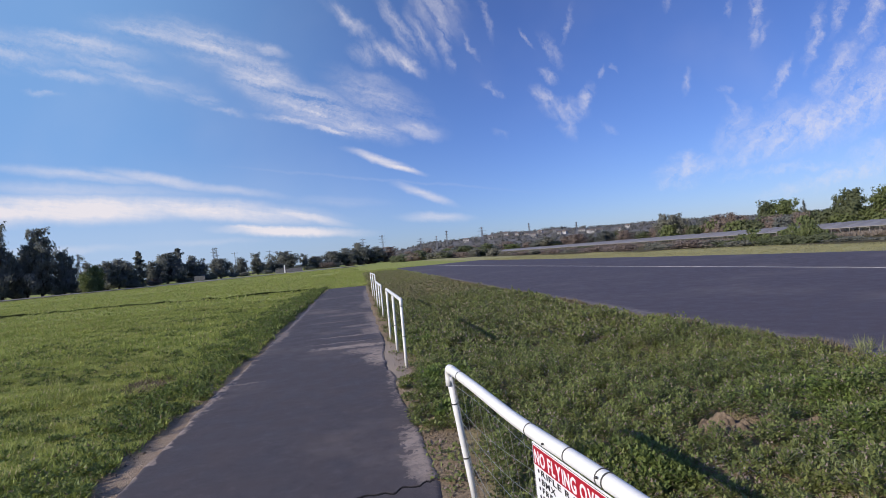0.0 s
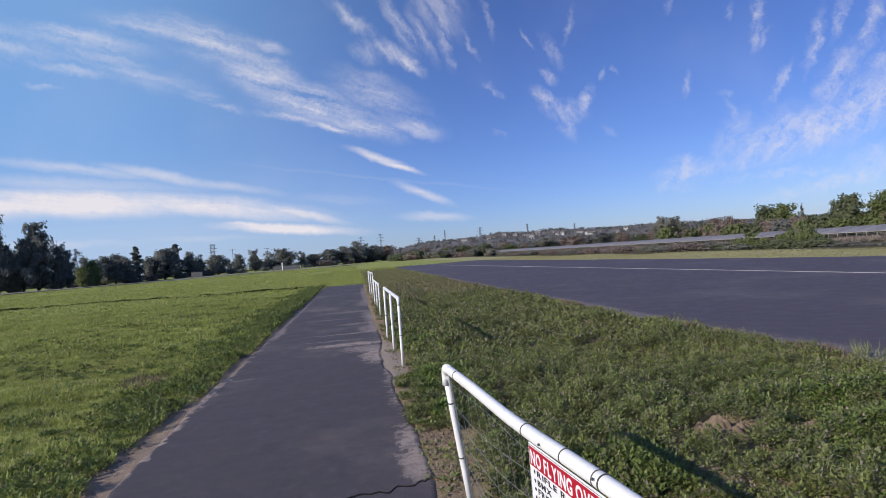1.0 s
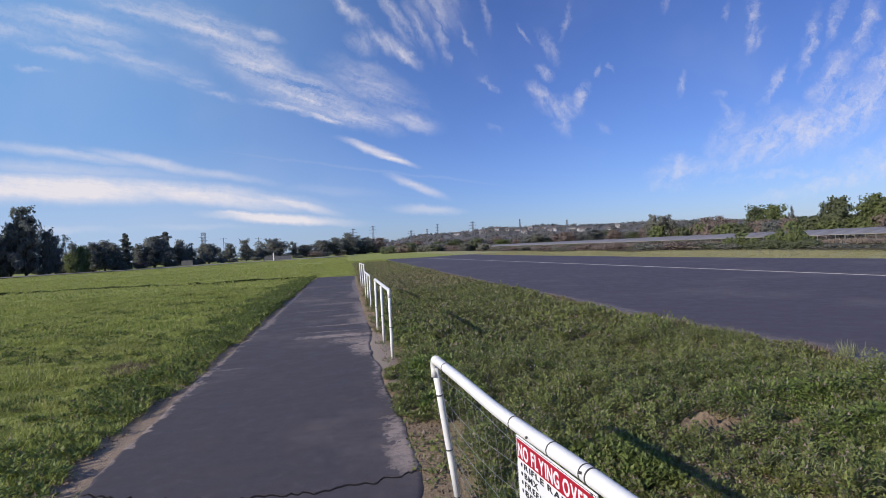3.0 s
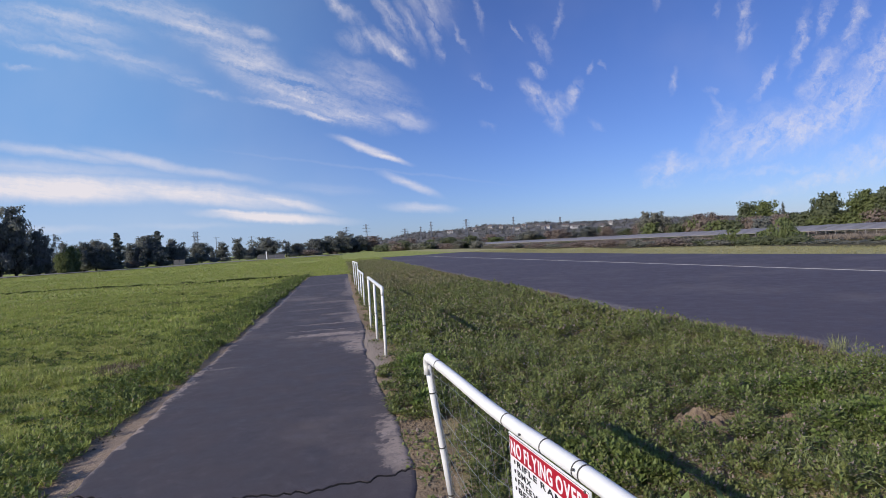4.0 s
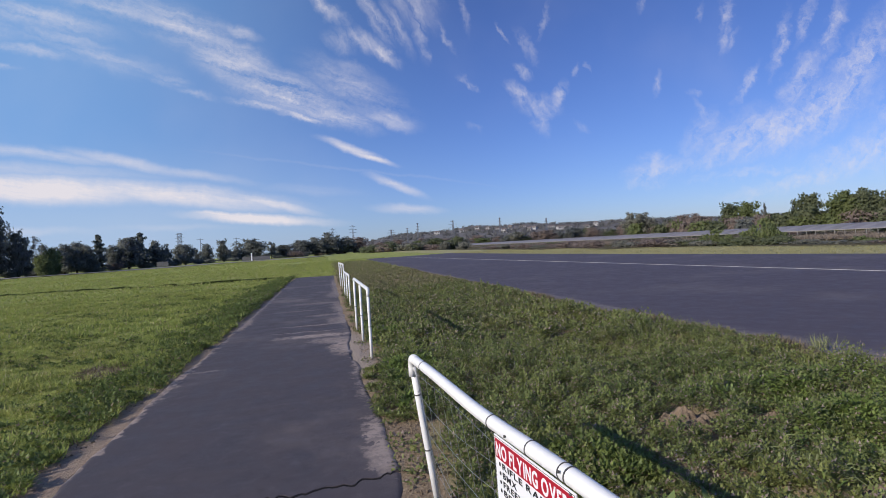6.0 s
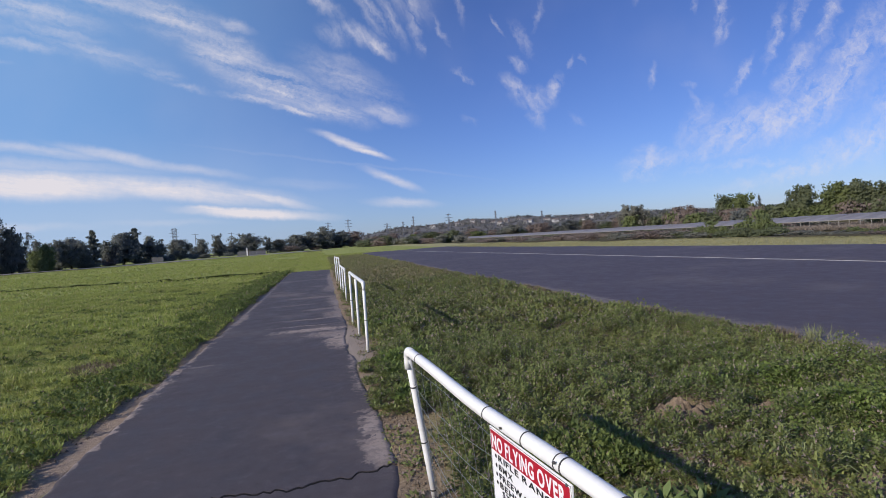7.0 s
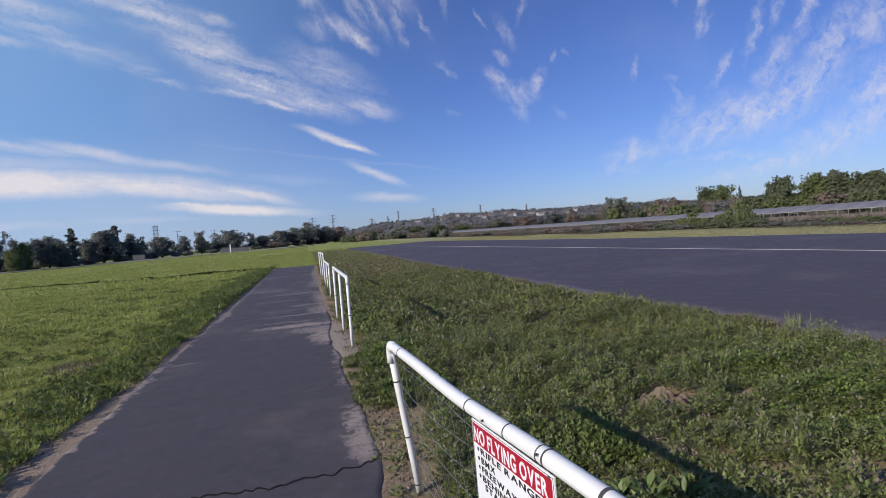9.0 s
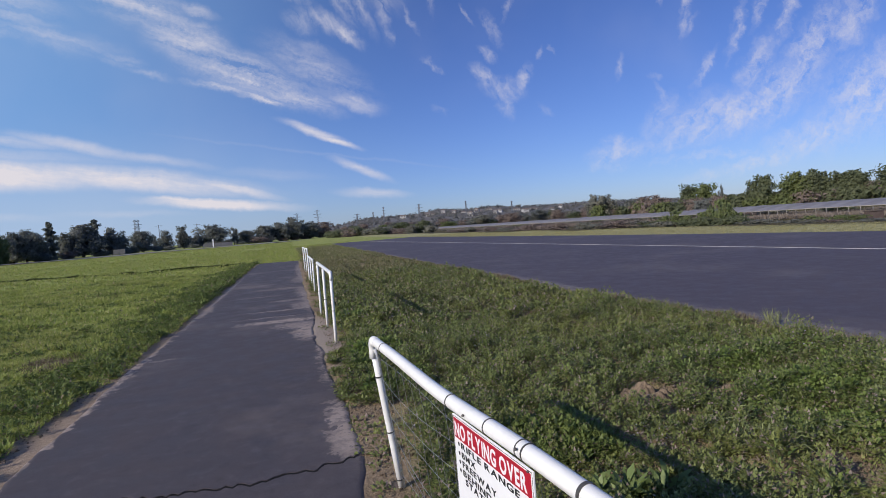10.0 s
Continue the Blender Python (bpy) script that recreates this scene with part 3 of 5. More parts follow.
slab("path", west_edge, east_edge, -6, 3.83, none, lambda x: crack_line(x) - 3.83 - 0.014, 0.012, M_PATH, "dark asphalt path slab with a broken edge", "path", 0.06)
slab("path", west_edge, east_edge, 3.83, 12.45, lambda x: crack_line(x) - 3.83 + 0.014, lambda x: 0.06 * np.sin(3 * x) - 0.006, 0.015, M_PATH,
     "dark asphalt path with pale worn patches and crumbling edges", "path", 0.06)
slab("path", west_edge, east_edge, 12.45, 36.6, lambda x: 0.06 * np.sin(3 * x) + 0.006, lambda x: 0.5 * (lattice(x, 3.0, 0.5, 41) - 0.5), 0.010, M_PATH,
     "dark asphalt path running off between grass and fence", "path", 0.2)


def runway_west(y):
    return 5.45 + 0.55 * np.exp(-np.abs(y) / 9) + 0.35 * (lattice(y, 5.0, 2.2, 51) - 0.5) + 0.18 * (lattice(y, 5.0, 0.5, 52) - 0.5)


def runway_east(y):
    return 19.3 + 6.5 * np.exp(-np.maximum(y, 0) / 36) + 0.3 * (lattice(y, 15.0, 3.0, 53) - 0.5)


slab("runway", runway_west, runway_east, -40, 84, none, lambda x: 7 * (lattice(x, 3.0, 6.0, 54) - 0.5) + (x - 5) * 0.35, 0.03, M_RUNWAY,
     "wide dark grey asphalt runway", "runway", 0.4)
slab("painted_line", lambda y: 16.6 - 0.07 * y - 0.024, lambda y: 16.6 - 0.07 * y + 0.024, -40, 80, none, none, 0.041, M_PAINT,
     "thin white painted line along the runway", "road marking", 1.0, 0.02)

# dark strip along the path's crack: dirt, with its deep shade put into the colour
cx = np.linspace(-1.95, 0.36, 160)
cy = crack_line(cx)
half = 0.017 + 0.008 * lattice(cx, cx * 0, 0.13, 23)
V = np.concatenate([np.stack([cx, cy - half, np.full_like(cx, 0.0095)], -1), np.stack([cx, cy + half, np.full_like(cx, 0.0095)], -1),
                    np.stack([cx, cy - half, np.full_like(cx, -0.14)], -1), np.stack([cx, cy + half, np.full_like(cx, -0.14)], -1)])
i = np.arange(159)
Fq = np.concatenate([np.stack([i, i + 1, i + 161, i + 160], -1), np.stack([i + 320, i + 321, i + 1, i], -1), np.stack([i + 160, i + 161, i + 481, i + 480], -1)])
thing("crack_dirt_shade", mesh_arrays("crack_dirt_shade", V, Fq), M_FILL, "dark strip for the dirt and shade in a jagged crack of the path", "dirt", kind="structure")


# ---- fence panels of white pipe ----
def fence_panel(posts, lean, drop, ties, netting, label, rail_r=0.027, post_r=0.022):
    """A rail on upright pipes. posts: (x, y, top) from the far end to the near; lean: how far the tops stand off their feet (x, y)."""
    (xa, ya, za), (xb, yb, zb) = posts[0], posts[-1]
    base = empty("fence_panel", (xa, ya, 0), label, "fence", "fence panels along the path")

    def at(x, y, z):
        return Vector((x - xa, y - ya, z))

    tops = [at(x, y, z) for x, y, z in posts]
    run = (tops[-1] - tops[0]).normalized()
    bm = bmesh.new()
    n = 24
    line = [tops[0].lerp(tops[-1], i / n) - Vector((0, 0, drop * math.exp(-((i / n - 0.38) / 0.17) ** 2))) for i in range(n + 1)]
    line[0] += run * 0.03
    line[-1] -= run * 0.03
    tube(bm, line, rail_r, 16)
    rail = part("top_rail", bm, M_PVC, base, round_off=True)
    for i, (x, y, z) in enumerate(posts):
        foot = at(x + lean[0], y + lean[1], -0.06)
        top = tops[i] - Vector((0, 0, rail_r if 0 < i < len(posts) - 1 else 0.03))
        bm = bmesh.new()
        tube(bm, [foot, foot.lerp(top, 0.35), foot.lerp(top, 0.7), top], post_r, 12)
        post = part("post", bm, M_PVC, base, round_off=True)
        for h in ((0.12, 0.44, 0.80) if ties else (0.5,)):
            p = foot.lerp(top, h)
            d = (top - foot).normalized()
            bm = bmesh.new()
            tube(bm, [p - d * 0.004, p + d * 0.004], post_r + 0.0025, 12)
            part("tie", bm, M_TIE, post, "dark wire tie")
    for end, way in ((tops[0], run), (tops[-1], -run)):
        # an elbow that turns the rail down into the post
        up = Vector((0, 0, 1))
        pts = []
        for k in range(7):
            q = math.radians(90 * k / 6)
            pts.append(end + way * (0.055 * (1 - math.cos(q)) - 0.005) - up * 0.06 * (1 - math.sin(q)))
        bm = bmesh.new()
        tube(bm, [pts[0] - up * 0.05] + pts + [pts[-1] + way * 0.045],
             [post_r + 0.0015] + [post_r + 0.0015 + (rail_r - post_r + 0.0005) * k / 6 for k in range(7)] + [rail_r + 0.002], 16)
        part("elbow", bm, M_PVC, base, round_off=True)
    for s, wide in ties:
        p = line[int(s * n)].lerp(line[min(n, int(s * n) + 1)], s * n - int(s * n))
        bm = bmesh.new()
        tube(bm, [p - run * wide / 2, p + run * wide / 2], rail_r + 0.0022, 18)
        part("tie", bm, M_TIE, rail, "dark wire tie")
    if netting:
        length = (tops[-1] - tops[0]).length
        foot = Vector((lean[0], lean[1], 0))
        for k, z in enumerate((0.10, 0.22, 0.35, 0.49, 0.63, 0.76, 0.86)):
            bm = bmesh.new()
            pts = []
            for i in range(25):
                s = i / 24
                p = tops[0].lerp(tops[-1], s)
                p.z = z
                p += foot * (1 - z) + Vector((0.012 * math.sin(9 * s + k), 0, -(0.030 + 0.045 * ((k * 7) % 3) / 2) * math.sin(math.pi * ((s * 2) % 1.0)) + 0.012 * math.sin(11 * s + 2 * k)))
                pts.append(p)
            tube(bm, pts, 0.0013, 4)
            part("wire", bm, M_WIRE, base)
        for k, off in enumerate((0.030, 0.046, 0.058, 0.075)):     # loose ends bound along the far post
            bm = bmesh.new()
            start = tops[0] + run * off
            tube(bm, [Vector((start.x, start.y, z)) + foot * (1 - z) + run * 0.012 * math.sin(8 * z + 2 * k) for z in (0.03, 0.2, 0.4, 0.6, 0.8, 0.9)], 0.0016, 4)
            part("wire", bm, M_WIRE, base)
        for k in range(int(length / 0.15)):
            s = (k + 0.5) * 0.15 / length
            p = tops[0].lerp(tops[-1], s)
            bm = bmesh.new()
            pts = []
            for z in (0.06, 0.3, 0.55, 0.87):
                v = Vector((p.x, p.y, z)) + foot * (1 - z)
                pts.append(v + Vector((0.006 * math.sin(7 * z + k), 0.012 * math.sin(5 * z + 3 * k), 0)))
            tube(bm, pts, 0.0010, 4)
            part("wire", bm, M_WIRE, base)
    return base


fence_panel([(0.46, 3.25, 0.95), (0.74, 0.27, 0.955)], (0.13, 0.10), 0.020,
            [(0.09, 0.005), (0.42, 0.005), (0.53, 0.004), (0.60, 0.003), (0.612, 0.005), (0.70, 0.011)], True,
            "white plastic pipe fence panel with wire netting", 0.0265, 0.0205)
fence_panel([(0.49, 11.14, 1.03), (0.52, 9.64, 1.02), (0.55, 8.14, 1.02)], (0.0, 0.0), 0.0, [], False,
            "white plastic pipe fence panel beside the path")
fence_panel([(0.50, 18.7, 0.90), (0.53, 17.25, 0.90), (0.55, 15.75, 0.90)], (0.0, 0.0), 0.0, [], False,
            "white plastic pipe fence panel beside the path")
fence_panel([(0.47, 25.0, 1.06), (0.52, 23.5, 1.06), (0.57, 22.0, 1.06)], (0.03, 0.0), 0.0, [], False,
            "white plastic pipe fence panel beside the path")


# ---- the sign on the nearest panel ----
def sign():
    wide, tall = 0.563, 0.330
    a, b = Vector((0.557, 1.914, 0.921)), Vector((0.610, 1.353, 0.934))
    run = (b - a).normalized()
    face = run.cross(Vector((0, 0, 1))).normalized()
    if face.x > 0:
        face = -face                        # towards the path
    up = face.cross(run)
    m = Matrix.Identity(4)
    m.col[0], m.col[1], m.col[2] = (*run, 0), (*up, 0), (*face, 0)
    m.col[3] = (*(a - up * tall), 1)
    base = empty("sign", (0, 0, 0), "white warning sign with a red band screwed to the fence rail", "sign")
    base.matrix_world = m
    bm = bmesh.new()
    box(bm, (0, 0, -0.003), (wide, tall, 0.003), 0.001)
    board = part("board", bm, M_SIGN, base)
    bm = bmesh.new()
    box(bm, (0.010, tall - 0.079, 0.003), (wide - 0.012, tall - 0.010, 0.0040))
    part("red_band", bm, M_RED, board, "red band across the top")
    bm = bmesh.new()
    rim = [(0.005, 0.005), (wide - 0.005, 0.005), (wide - 0.005, tall - 0.005), (0.005, tall - 0.005)]
    for p, q in zip(rim, rim[1:] + rim[:1]):
        lo = (min(p[0], q[0]) - 0.0008, min(p[1], q[1]) - 0.0008, 0.003)
        hi = (max(p[0], q[0]) + 0.0008, max(p[1], q[1]) + 0.0008, 0.0036)
        box(bm, lo, hi)
    part("border", bm, M_BLACK, board, "thin dark border line")
    glyphs = {}

    def glyph(ch, mat, bold):
        """The mesh of one letter, its left edge at 0, and its width."""
        if (ch, mat.name) not in glyphs:
            text = bpy.data.curves.new("text", "FONT")
            text.body, text.size, text.extrude, text.offset = ch, 1.0, 0.01, bold
            tmp = bpy.data.objects.new("text", text)
            scene.collection.objects.link(tmp)
            me = bpy.data.meshes.new_from_object(tmp.evaluated_get(bpy.context.evaluated_depsgraph_get()))
            bpy.data.objects.remove(tmp)
            co = np.zeros(len(me.vertices) * 3, np.float32)
            me.vertices.foreach_get("co", co)
            co = co.reshape(-1, 3)
            co[:, 0] -= co[:, 0].min()
            me.vertices.foreach_set("co", co.ravel())
            me.name = "letter"
            me.materials.clear()
            me.materials.append(mat)
            glyphs[(ch, mat.name)] = (me, float(co[:, 0].max()))
        return glyphs[(ch, mat.name)]

    def words(text, x, y, w_all, cap, mat, bold, gap=0.10):
        made, at = [], 0.0
        for ch in text:
            if ch == " ":
                at += 0.30
                continue
            me, w_ch = glyph(ch, mat, bold)
            made.append((ch, me, at))
            at += w_ch + gap
        k = w_all / (at - gap)
        for ch, me, off_x in made:
            ob = new("letter", me)
            ob.parent = board
            ob.location, ob.scale = (x + off_x * k, y, 0.0045), (k, cap / 0.73, 0.04)

    words("NO FLYING OVER", 0.020, tall - 0.070, 0.508, 0.050, M_SIGN, 0.030, 0.12)
    for text, x, y, w_all, dot in (("RIFLE RANGE", 0.066, 0.106, 0.415, 1), ("BMX", 0.066, 0.138, 0.112, 1), ("FREEWAY", 0.066, 0.169, 0.262, 1),
                                   ("BEHIND", 0.066, 0.199, 0.226, 1), ("STATION", 0.082, 0.2255, 0.245, 0)):
        words(text, x, tall - y, w_all, 0.0215, M_BLACK, 0.016, 0.15)
        if dot:
            bm = bmesh.new()
            bmesh.ops.create_circle(bm, cap_ends=True, segments=12, radius=0.0075, matrix=Matrix.Translation((0.044, tall - y + 0.010, 0.0042)))
            part("bullet", bm, M_BLACK, board)
    # dark dots: two screws, and the middle one for a hole in the rail
    for x, yy in ((0.10, tall + 0.018), (0.475, tall + 0.030), (wide - 0.025, tall - 0.008)):
        bm = bmesh.new()
        bmesh.ops.create_uvsphere(bm, u_segments=8, v_segments=6, radius=0.005, matrix=Matrix.Translation((x, yy, 0.003)))
        part("screw_or_hole", bm, M_TIE, base)


sign()


# ---- plants on the ground ----
M_FRESH = foliage("fresh_weed_leaves", (0.095, 0.145, 0.032), (0.270, 0.340, 0.095), 0.3, through_light=0.36)
def leaf_quads(P, D, side, L, W, droop):
    """Pointed leaves: P feet, D directions, side unit vectors across, L lengths, W widths."""
    L, W, droop = (np.broadcast_to(np.asarray(v, float), len(P))[:, None] for v in (L, W, droop))
    mid = P + D * L * 0.5
    tip = P + D * L
    tip[:, 2] -= (droop * L)[:, 0]
    V = np.stack([P, mid + side * W * 0.5, tip, mid - side * W * 0.5], 1).reshape(-1, 3)
    return V, np.arange(len(V)).reshape(-1, 4)


def blade_tris(P, D, side, L, W):
    """Grass blades: thin upright triangles."""
    tip = P + D * L[:, None]
    V = np.stack([P + side * W[:, None] * 0.5, tip, P - side * W[:, None] * 0.5], 1).reshape(-1, 3)
    return V, np.arange(len(V)).reshape(-1, 3)


def scatter(name, x, y, leaves, leaf, wide, tall, spread_r, lean, mat, label, category, droop=0.15, jitter=0.5, blades=False):
    """Plants at (x, y), each with some leaves in a rosette. One mesh."""
    n = len(x)
    tall = np.broadcast_to(tall, n)
    z = height(x, y)
    k = np.repeat(np.arange(n), leaves)
    a = RNG.random(len(k)) * 2 * math.pi
    h = RNG.random(len(k)) ** 0.8
    r = spread_r * np.sqrt(RNG.random(len(k)))
    P = np.stack([x[k] + np.cos(a) * r, y[k] + np.sin(a) * r, z[k] + h * tall[k] - 0.004], -1)
    el = lean[0] + (lean[1] - lean[0]) * RNG.random(len(k))
    b = a + (RNG.random(len(k)) - 0.5) * 2.2
    D = np.stack([np.cos(b) * np.cos(el), np.sin(b) * np.cos(el), np.sin(el)], -1)
    side = np.stack([-np.sin(b), np.cos(b), (RNG.random(len(k)) - 0.5) * 1.2], -1)
    side /= np.linalg.norm(side, axis=1)[:, None]
    f = (1 - jitter / 2 + jitter * RNG.random(len(k))) * np.clip(tall[k] / np.mean(tall), 0.75, 1.25)
    V, F = blade_tris(P, D, side, leaf * f, wide * f) if blades else leaf_quads(P, D, side, leaf * f, wide * f, droop)
    return thing(name, mesh_arrays(name, V, F), mat, label, category, kind="stuff")


def plants(name, x, y, leaves, leaf, radius, tall, mat, label, category):
    """Bushy little plants at (x, y): leaves on a dome, with dark gaps between the plants. One mesh."""
    n = len(x)
    k = np.repeat(np.arange(n), leaves)
    a = RNG.random(len(k)) * 2 * math.pi
    s = np.sqrt(RNG.random(len(k)))
    bumpy = 0.8 + 0.4 * np.sin(a * 3 + k)
    r = radius[k] * s * bumpy
    z = height(x, y)[k] + tall[k] * np.sqrt(1 - 0.92 * s * s) * (0.55 + 0.5 * RNG.random(len(k)))
    P = np.stack([x[k] + np.cos(a) * r, y[k] + np.sin(a) * r, z], -1)
    b = a + (RNG.random(len(k)) - 0.5) * 1.6
    el = 1.25 - 1.1 * s + (RNG.random(len(k)) - 0.5) * 0.8
    D = np.stack([np.cos(b) * np.cos(el), np.sin(b) * np.cos(el), np.sin(el)], -1)
    side = np.stack([-np.sin(b), np.cos(b), (RNG.random(len(k)) - 0.5) * 0.9], -1)
    side /= np.linalg.norm(side, axis=1)[:, None]
    f = leaf * (0.7 + 0.6 * RNG.random(len(k)))
    P = P - D * (f * 0.4)[:, None]
    V, F = blade_tris(P + D * (f * 0.2)[:, None], D, side, f, f * 0.75)
    return thing(name, mesh_arrays(name, V, F), mat, label, category, kind="stuff")


def places(n, x0, x1, y0, y1, keep):
    x, y = x0 + (x1 - x0) * RNG.random(n), y0 + (y1 - y0) * RNG.random(n)
    ok = keep(x, y)
    return x[ok], y[ok]


HOLES = [(2.56, 6.42, 0.10), (2.79, 3.96, 0.24), (3.45, 3.76, 0.17), (3.0, 2.48, 0.15), (0.66, 4.75, 0.26), (0.62, 3.9, 0.12)]


def weed_edge(y):
    """How near the weeds come to the path."""
    bare = 0.20 * np.exp(-((y - 4.2) / 0.75) ** 2) + 0.10 * np.exp(-((y - 8.6) / 1.3) ** 2) + 0.05 * np.exp(-((y - 3.0) / 0.6) ** 2)
    return 0.54 + bare - 0.13 * np.exp(-((y - 6.1) / 0.8) ** 2) - 0.08 * step(y, 13, 17)


def in_weeds(x, y):
    ok = (x > weed_edge(y) + 0.22 * (lattice(x, y, 0.45, 61) - 0.3)) & ((x < 1.7 * y + 1.5) | (y < 1.2))
    ok &= x < runway_west(y) + 0.10 * lattice(x, y, 0.6, 67)
    for hx, hy, hr in HOLES:
        ok &= np.hypot(x - hx, y - hy) > hr * (0.95 + 0.5 * RNG.random(len(x)))
    thick = 0.50 + 0.50 * lattice(x, y, 0.26, 65) + 0.3 * lattice(x, y, 1.7, 63)
    return ok & (RNG.random(len(x)) < thick)


def weed_height(x, y):
    lump = 0.55 * lattice(x, y, 0.44, 62) ** 1.3 + 0.45 * lattice(x, y, 0.20, 65) ** 1.5
    low_rim = 1 - 0.5 * step(x - runway_west(y), -0.7, 0.0)
    return (0.03 + (0.11 + 0.26 * lattice(x, y, 1.1, 64)) * lump + 0.04 * lattice(x, y, 0.10, 68)) * low_rim


def sparser(x, y):
    return in_weeds(x, y) & (RNG.random(len(x)) > 0.8 * step(x - runway_west(y), -0.4, 0.0))


for n, box_, cnt, leaf, big in ((6800, (0.4, 6.2, 1.0, 8), 82, 0.0230, 1.22), (5800, (0.4, 6.0, 8, 20), 40, 0.043, 1.48), (6500, (0.4, 6.0, 20, 70), 20, 0.065, 1.7)):
    x, y = places(n, *box_, sparser)
    tall = weed_height(x, y) * (0.35 + 1.2 * RNG.random(len(x)) ** 1.2)
    plants("weeds", x, y, cnt, leaf, big * (0.035 + 0.035 * RNG.random(len(x)) + 0.12 * tall), tall, M_OLIVE if box_[2] >= 20 else M_WEED, "low bushy weeds between path and runway", "weeds")
x, y = places(3600, 0.6, 6.2, -8, 2.8, lambda x, y: (x < runway_west(y)) & (x > 0.66) & ((y < 1.0) | (x > 1.7 * y + 1.4)))
tall = weed_height(x, y) * (0.5 + RNG.random(len(x)))
plants("weeds", x, y, 22, 0.060, 0.07 + 0.06 * RNG.random(len(x)) + 0.15 * tall, tall, M_WEED, "low bushy weeds beside the near end of the fence", "weeds")
x, y = places(7400, 0.5, 6.0, 7, 24, lambda x, y: sparser(x, y) & (RNG.random(len(x)) < step(y, 7, 13)))
plants("weeds", x, y, 14, 0.045, 0.05 + 0.05 * RNG.random(len(x)), weed_height(x, y) * 0.9, M_OLIVE, "dry olive weeds between path and runway", "weeds")
x, y = places(13000, 0.6, 6.2, 1.0, 14, sparser)
scatter("weeds", x, y, 8, 0.026, 0.015, 0.03, 0.03, (-0.2, 1.3), M_WEED, "low leafy weeds between the taller ones", "weeds", blades=True)
x, y = places(1100, 0.40, 0.85, 2.5, 20, lambda x, y: lattice(x, y, 0.35, 70) > 0.58)
scatter("weeds", x, y, 9, 0.04, 0.02, 0.03, 0.05, (0.0, 1.2), M_WEED, "small weeds on the bare verge", "weeds")
x, y = places(5200, 0.8, 5.6, 1.5, 14, in_weeds)
ok = (lattice(x, y, 0.45, 66) > 0.68 - 0.12 * step(x, 3.2, 5.0)) | (RNG.random(len(x)) < 0.06)
x, y = x[ok], y[ok]
scatter("weed_flowers", x, y, 3, 0.015, 0.012, weed_height(x, y) * 0.8 + 0.02, 0.03, (0.3, 1.3), M_FLOWER, "tiny mauve flowers among the weeds", "flowers")
x, y = places(11000, 2.9, 5.4, 2.0, 5.8, lambda x, y: in_weeds(x, y) & (RNG.random(len(x)) < 1.2 * lattice(x, y, 0.5, 59) * np.exp(-((x - 4.0 - 0.25 * (y - 3.8)) / 0.6) ** 2 - ((y - 3.8) / 1.2) ** 2)))
scatter("weeds", x, y, 9, 0.034, 0.022, weed_height(x, y) * 0.7 + 0.02, 0.05, (0.0, 1.2), M_FRESH, "patch of fresh bright green leafy weeds", "weeds")
x, y = places(260, 0.9, 5.4, 1.6, 16, in_weeds)
scatter("weeds", x, y, 16, 0.060, 0.014, weed_height(x, y) * 0.8 + 0.02, 0.05, (0.3, 1.4), M_FRESH, "taller pale green weeds standing out", "weeds", 0.3)
x, y = places(420, 0.38, 0.80, 5.0, 7.5, lambda x, y: lattice(x, y, 0.3, 55) > 0.3)
plants("weeds", x, y, 30, 0.028, 0.04 + 0.04 * RNG.random(len(x)), 0.03 + 0.08 * lattice(x, y, 0.3, 55), M_WEED, "low weeds creeping over the edge of the path", "weeds")
x, y = places(500, -3.9, -2.9, 8.4, 9.8, lambda x, y: np.hypot((x + 3.4) / 0.35, (y - 9.1) / 0.55) < 1)
scatter("thatch", x, y, 7, 0.07, 0.010, 0.03, 0.05, (0.1, 1.3), M_THATCH, "dead brown stalks on a bare spot in the field", "grass", blades=True)
x, y = places(700, 0.64, 1.25, 5.2, 12, lambda x, y: lattice(x, y, 0.5, 60) > 0.3)
scatter("weeds", x, y, 18, 0.055, 0.024, 0.20 * lattice(x, y, 0.5, 60) + 0.03, 0.08, (0.1, 1.3), M_FRESH, "leafy green weeds at the foot of the fence", "weeds", 0.2)
x, y = places(800, 0.95, 2.0, 1.8, 3.9, lambda x, y: in_weeds(x, y) & (lattice(x, y, 0.5, 57) > 0.35))
plants("weeds", x, y, 40, 0.030, 0.05 + 0.05 * RNG.random(len(x)), 0.05 + 0.15 * lattice(x, y, 0.5, 57), M_VERGE, "dark green leafy weeds behind the sign", "weeds")
# upright stems in the weeds, drier towards the runway
x, y = places(9000, 0.7, 6.1, 1.2, 30, lambda x, y: in_weeds(x, y) & (RNG.random(len(x)) < 0.15 + step(x, 4.2, 5.6)))
scatter("dry_grass", x, y, 5, 0.11, 0.006, 0.02, 0.03, (0.7, 1.5), M_DRY, "dry grass stems along the runway edge", "grass", blades=True)
x, y = places(34000, 4.4, 6.3, 1.2, 40, lambda x, y: (x < runway_west(y) + 0.06) & (RNG.random(len(x)) < 0.9 * step(x - runway_west(y), -0.45, 0.0)))
scatter("thatch", x, y, 8, 0.075, 0.010, 0.07 * lattice(x, y, 0.4, 69) + 0.015, 0.05, (0.1, 1.4), M_THATCH, "brown matted thatch along the runway edge", "grass", blades=True)
x = -RNG.uniform(3.2, 50, 7200)
y = 39.9 + 0.13 * np.maximum(0, -x - 10) + 0.06 * RNG.standard_normal(7200)
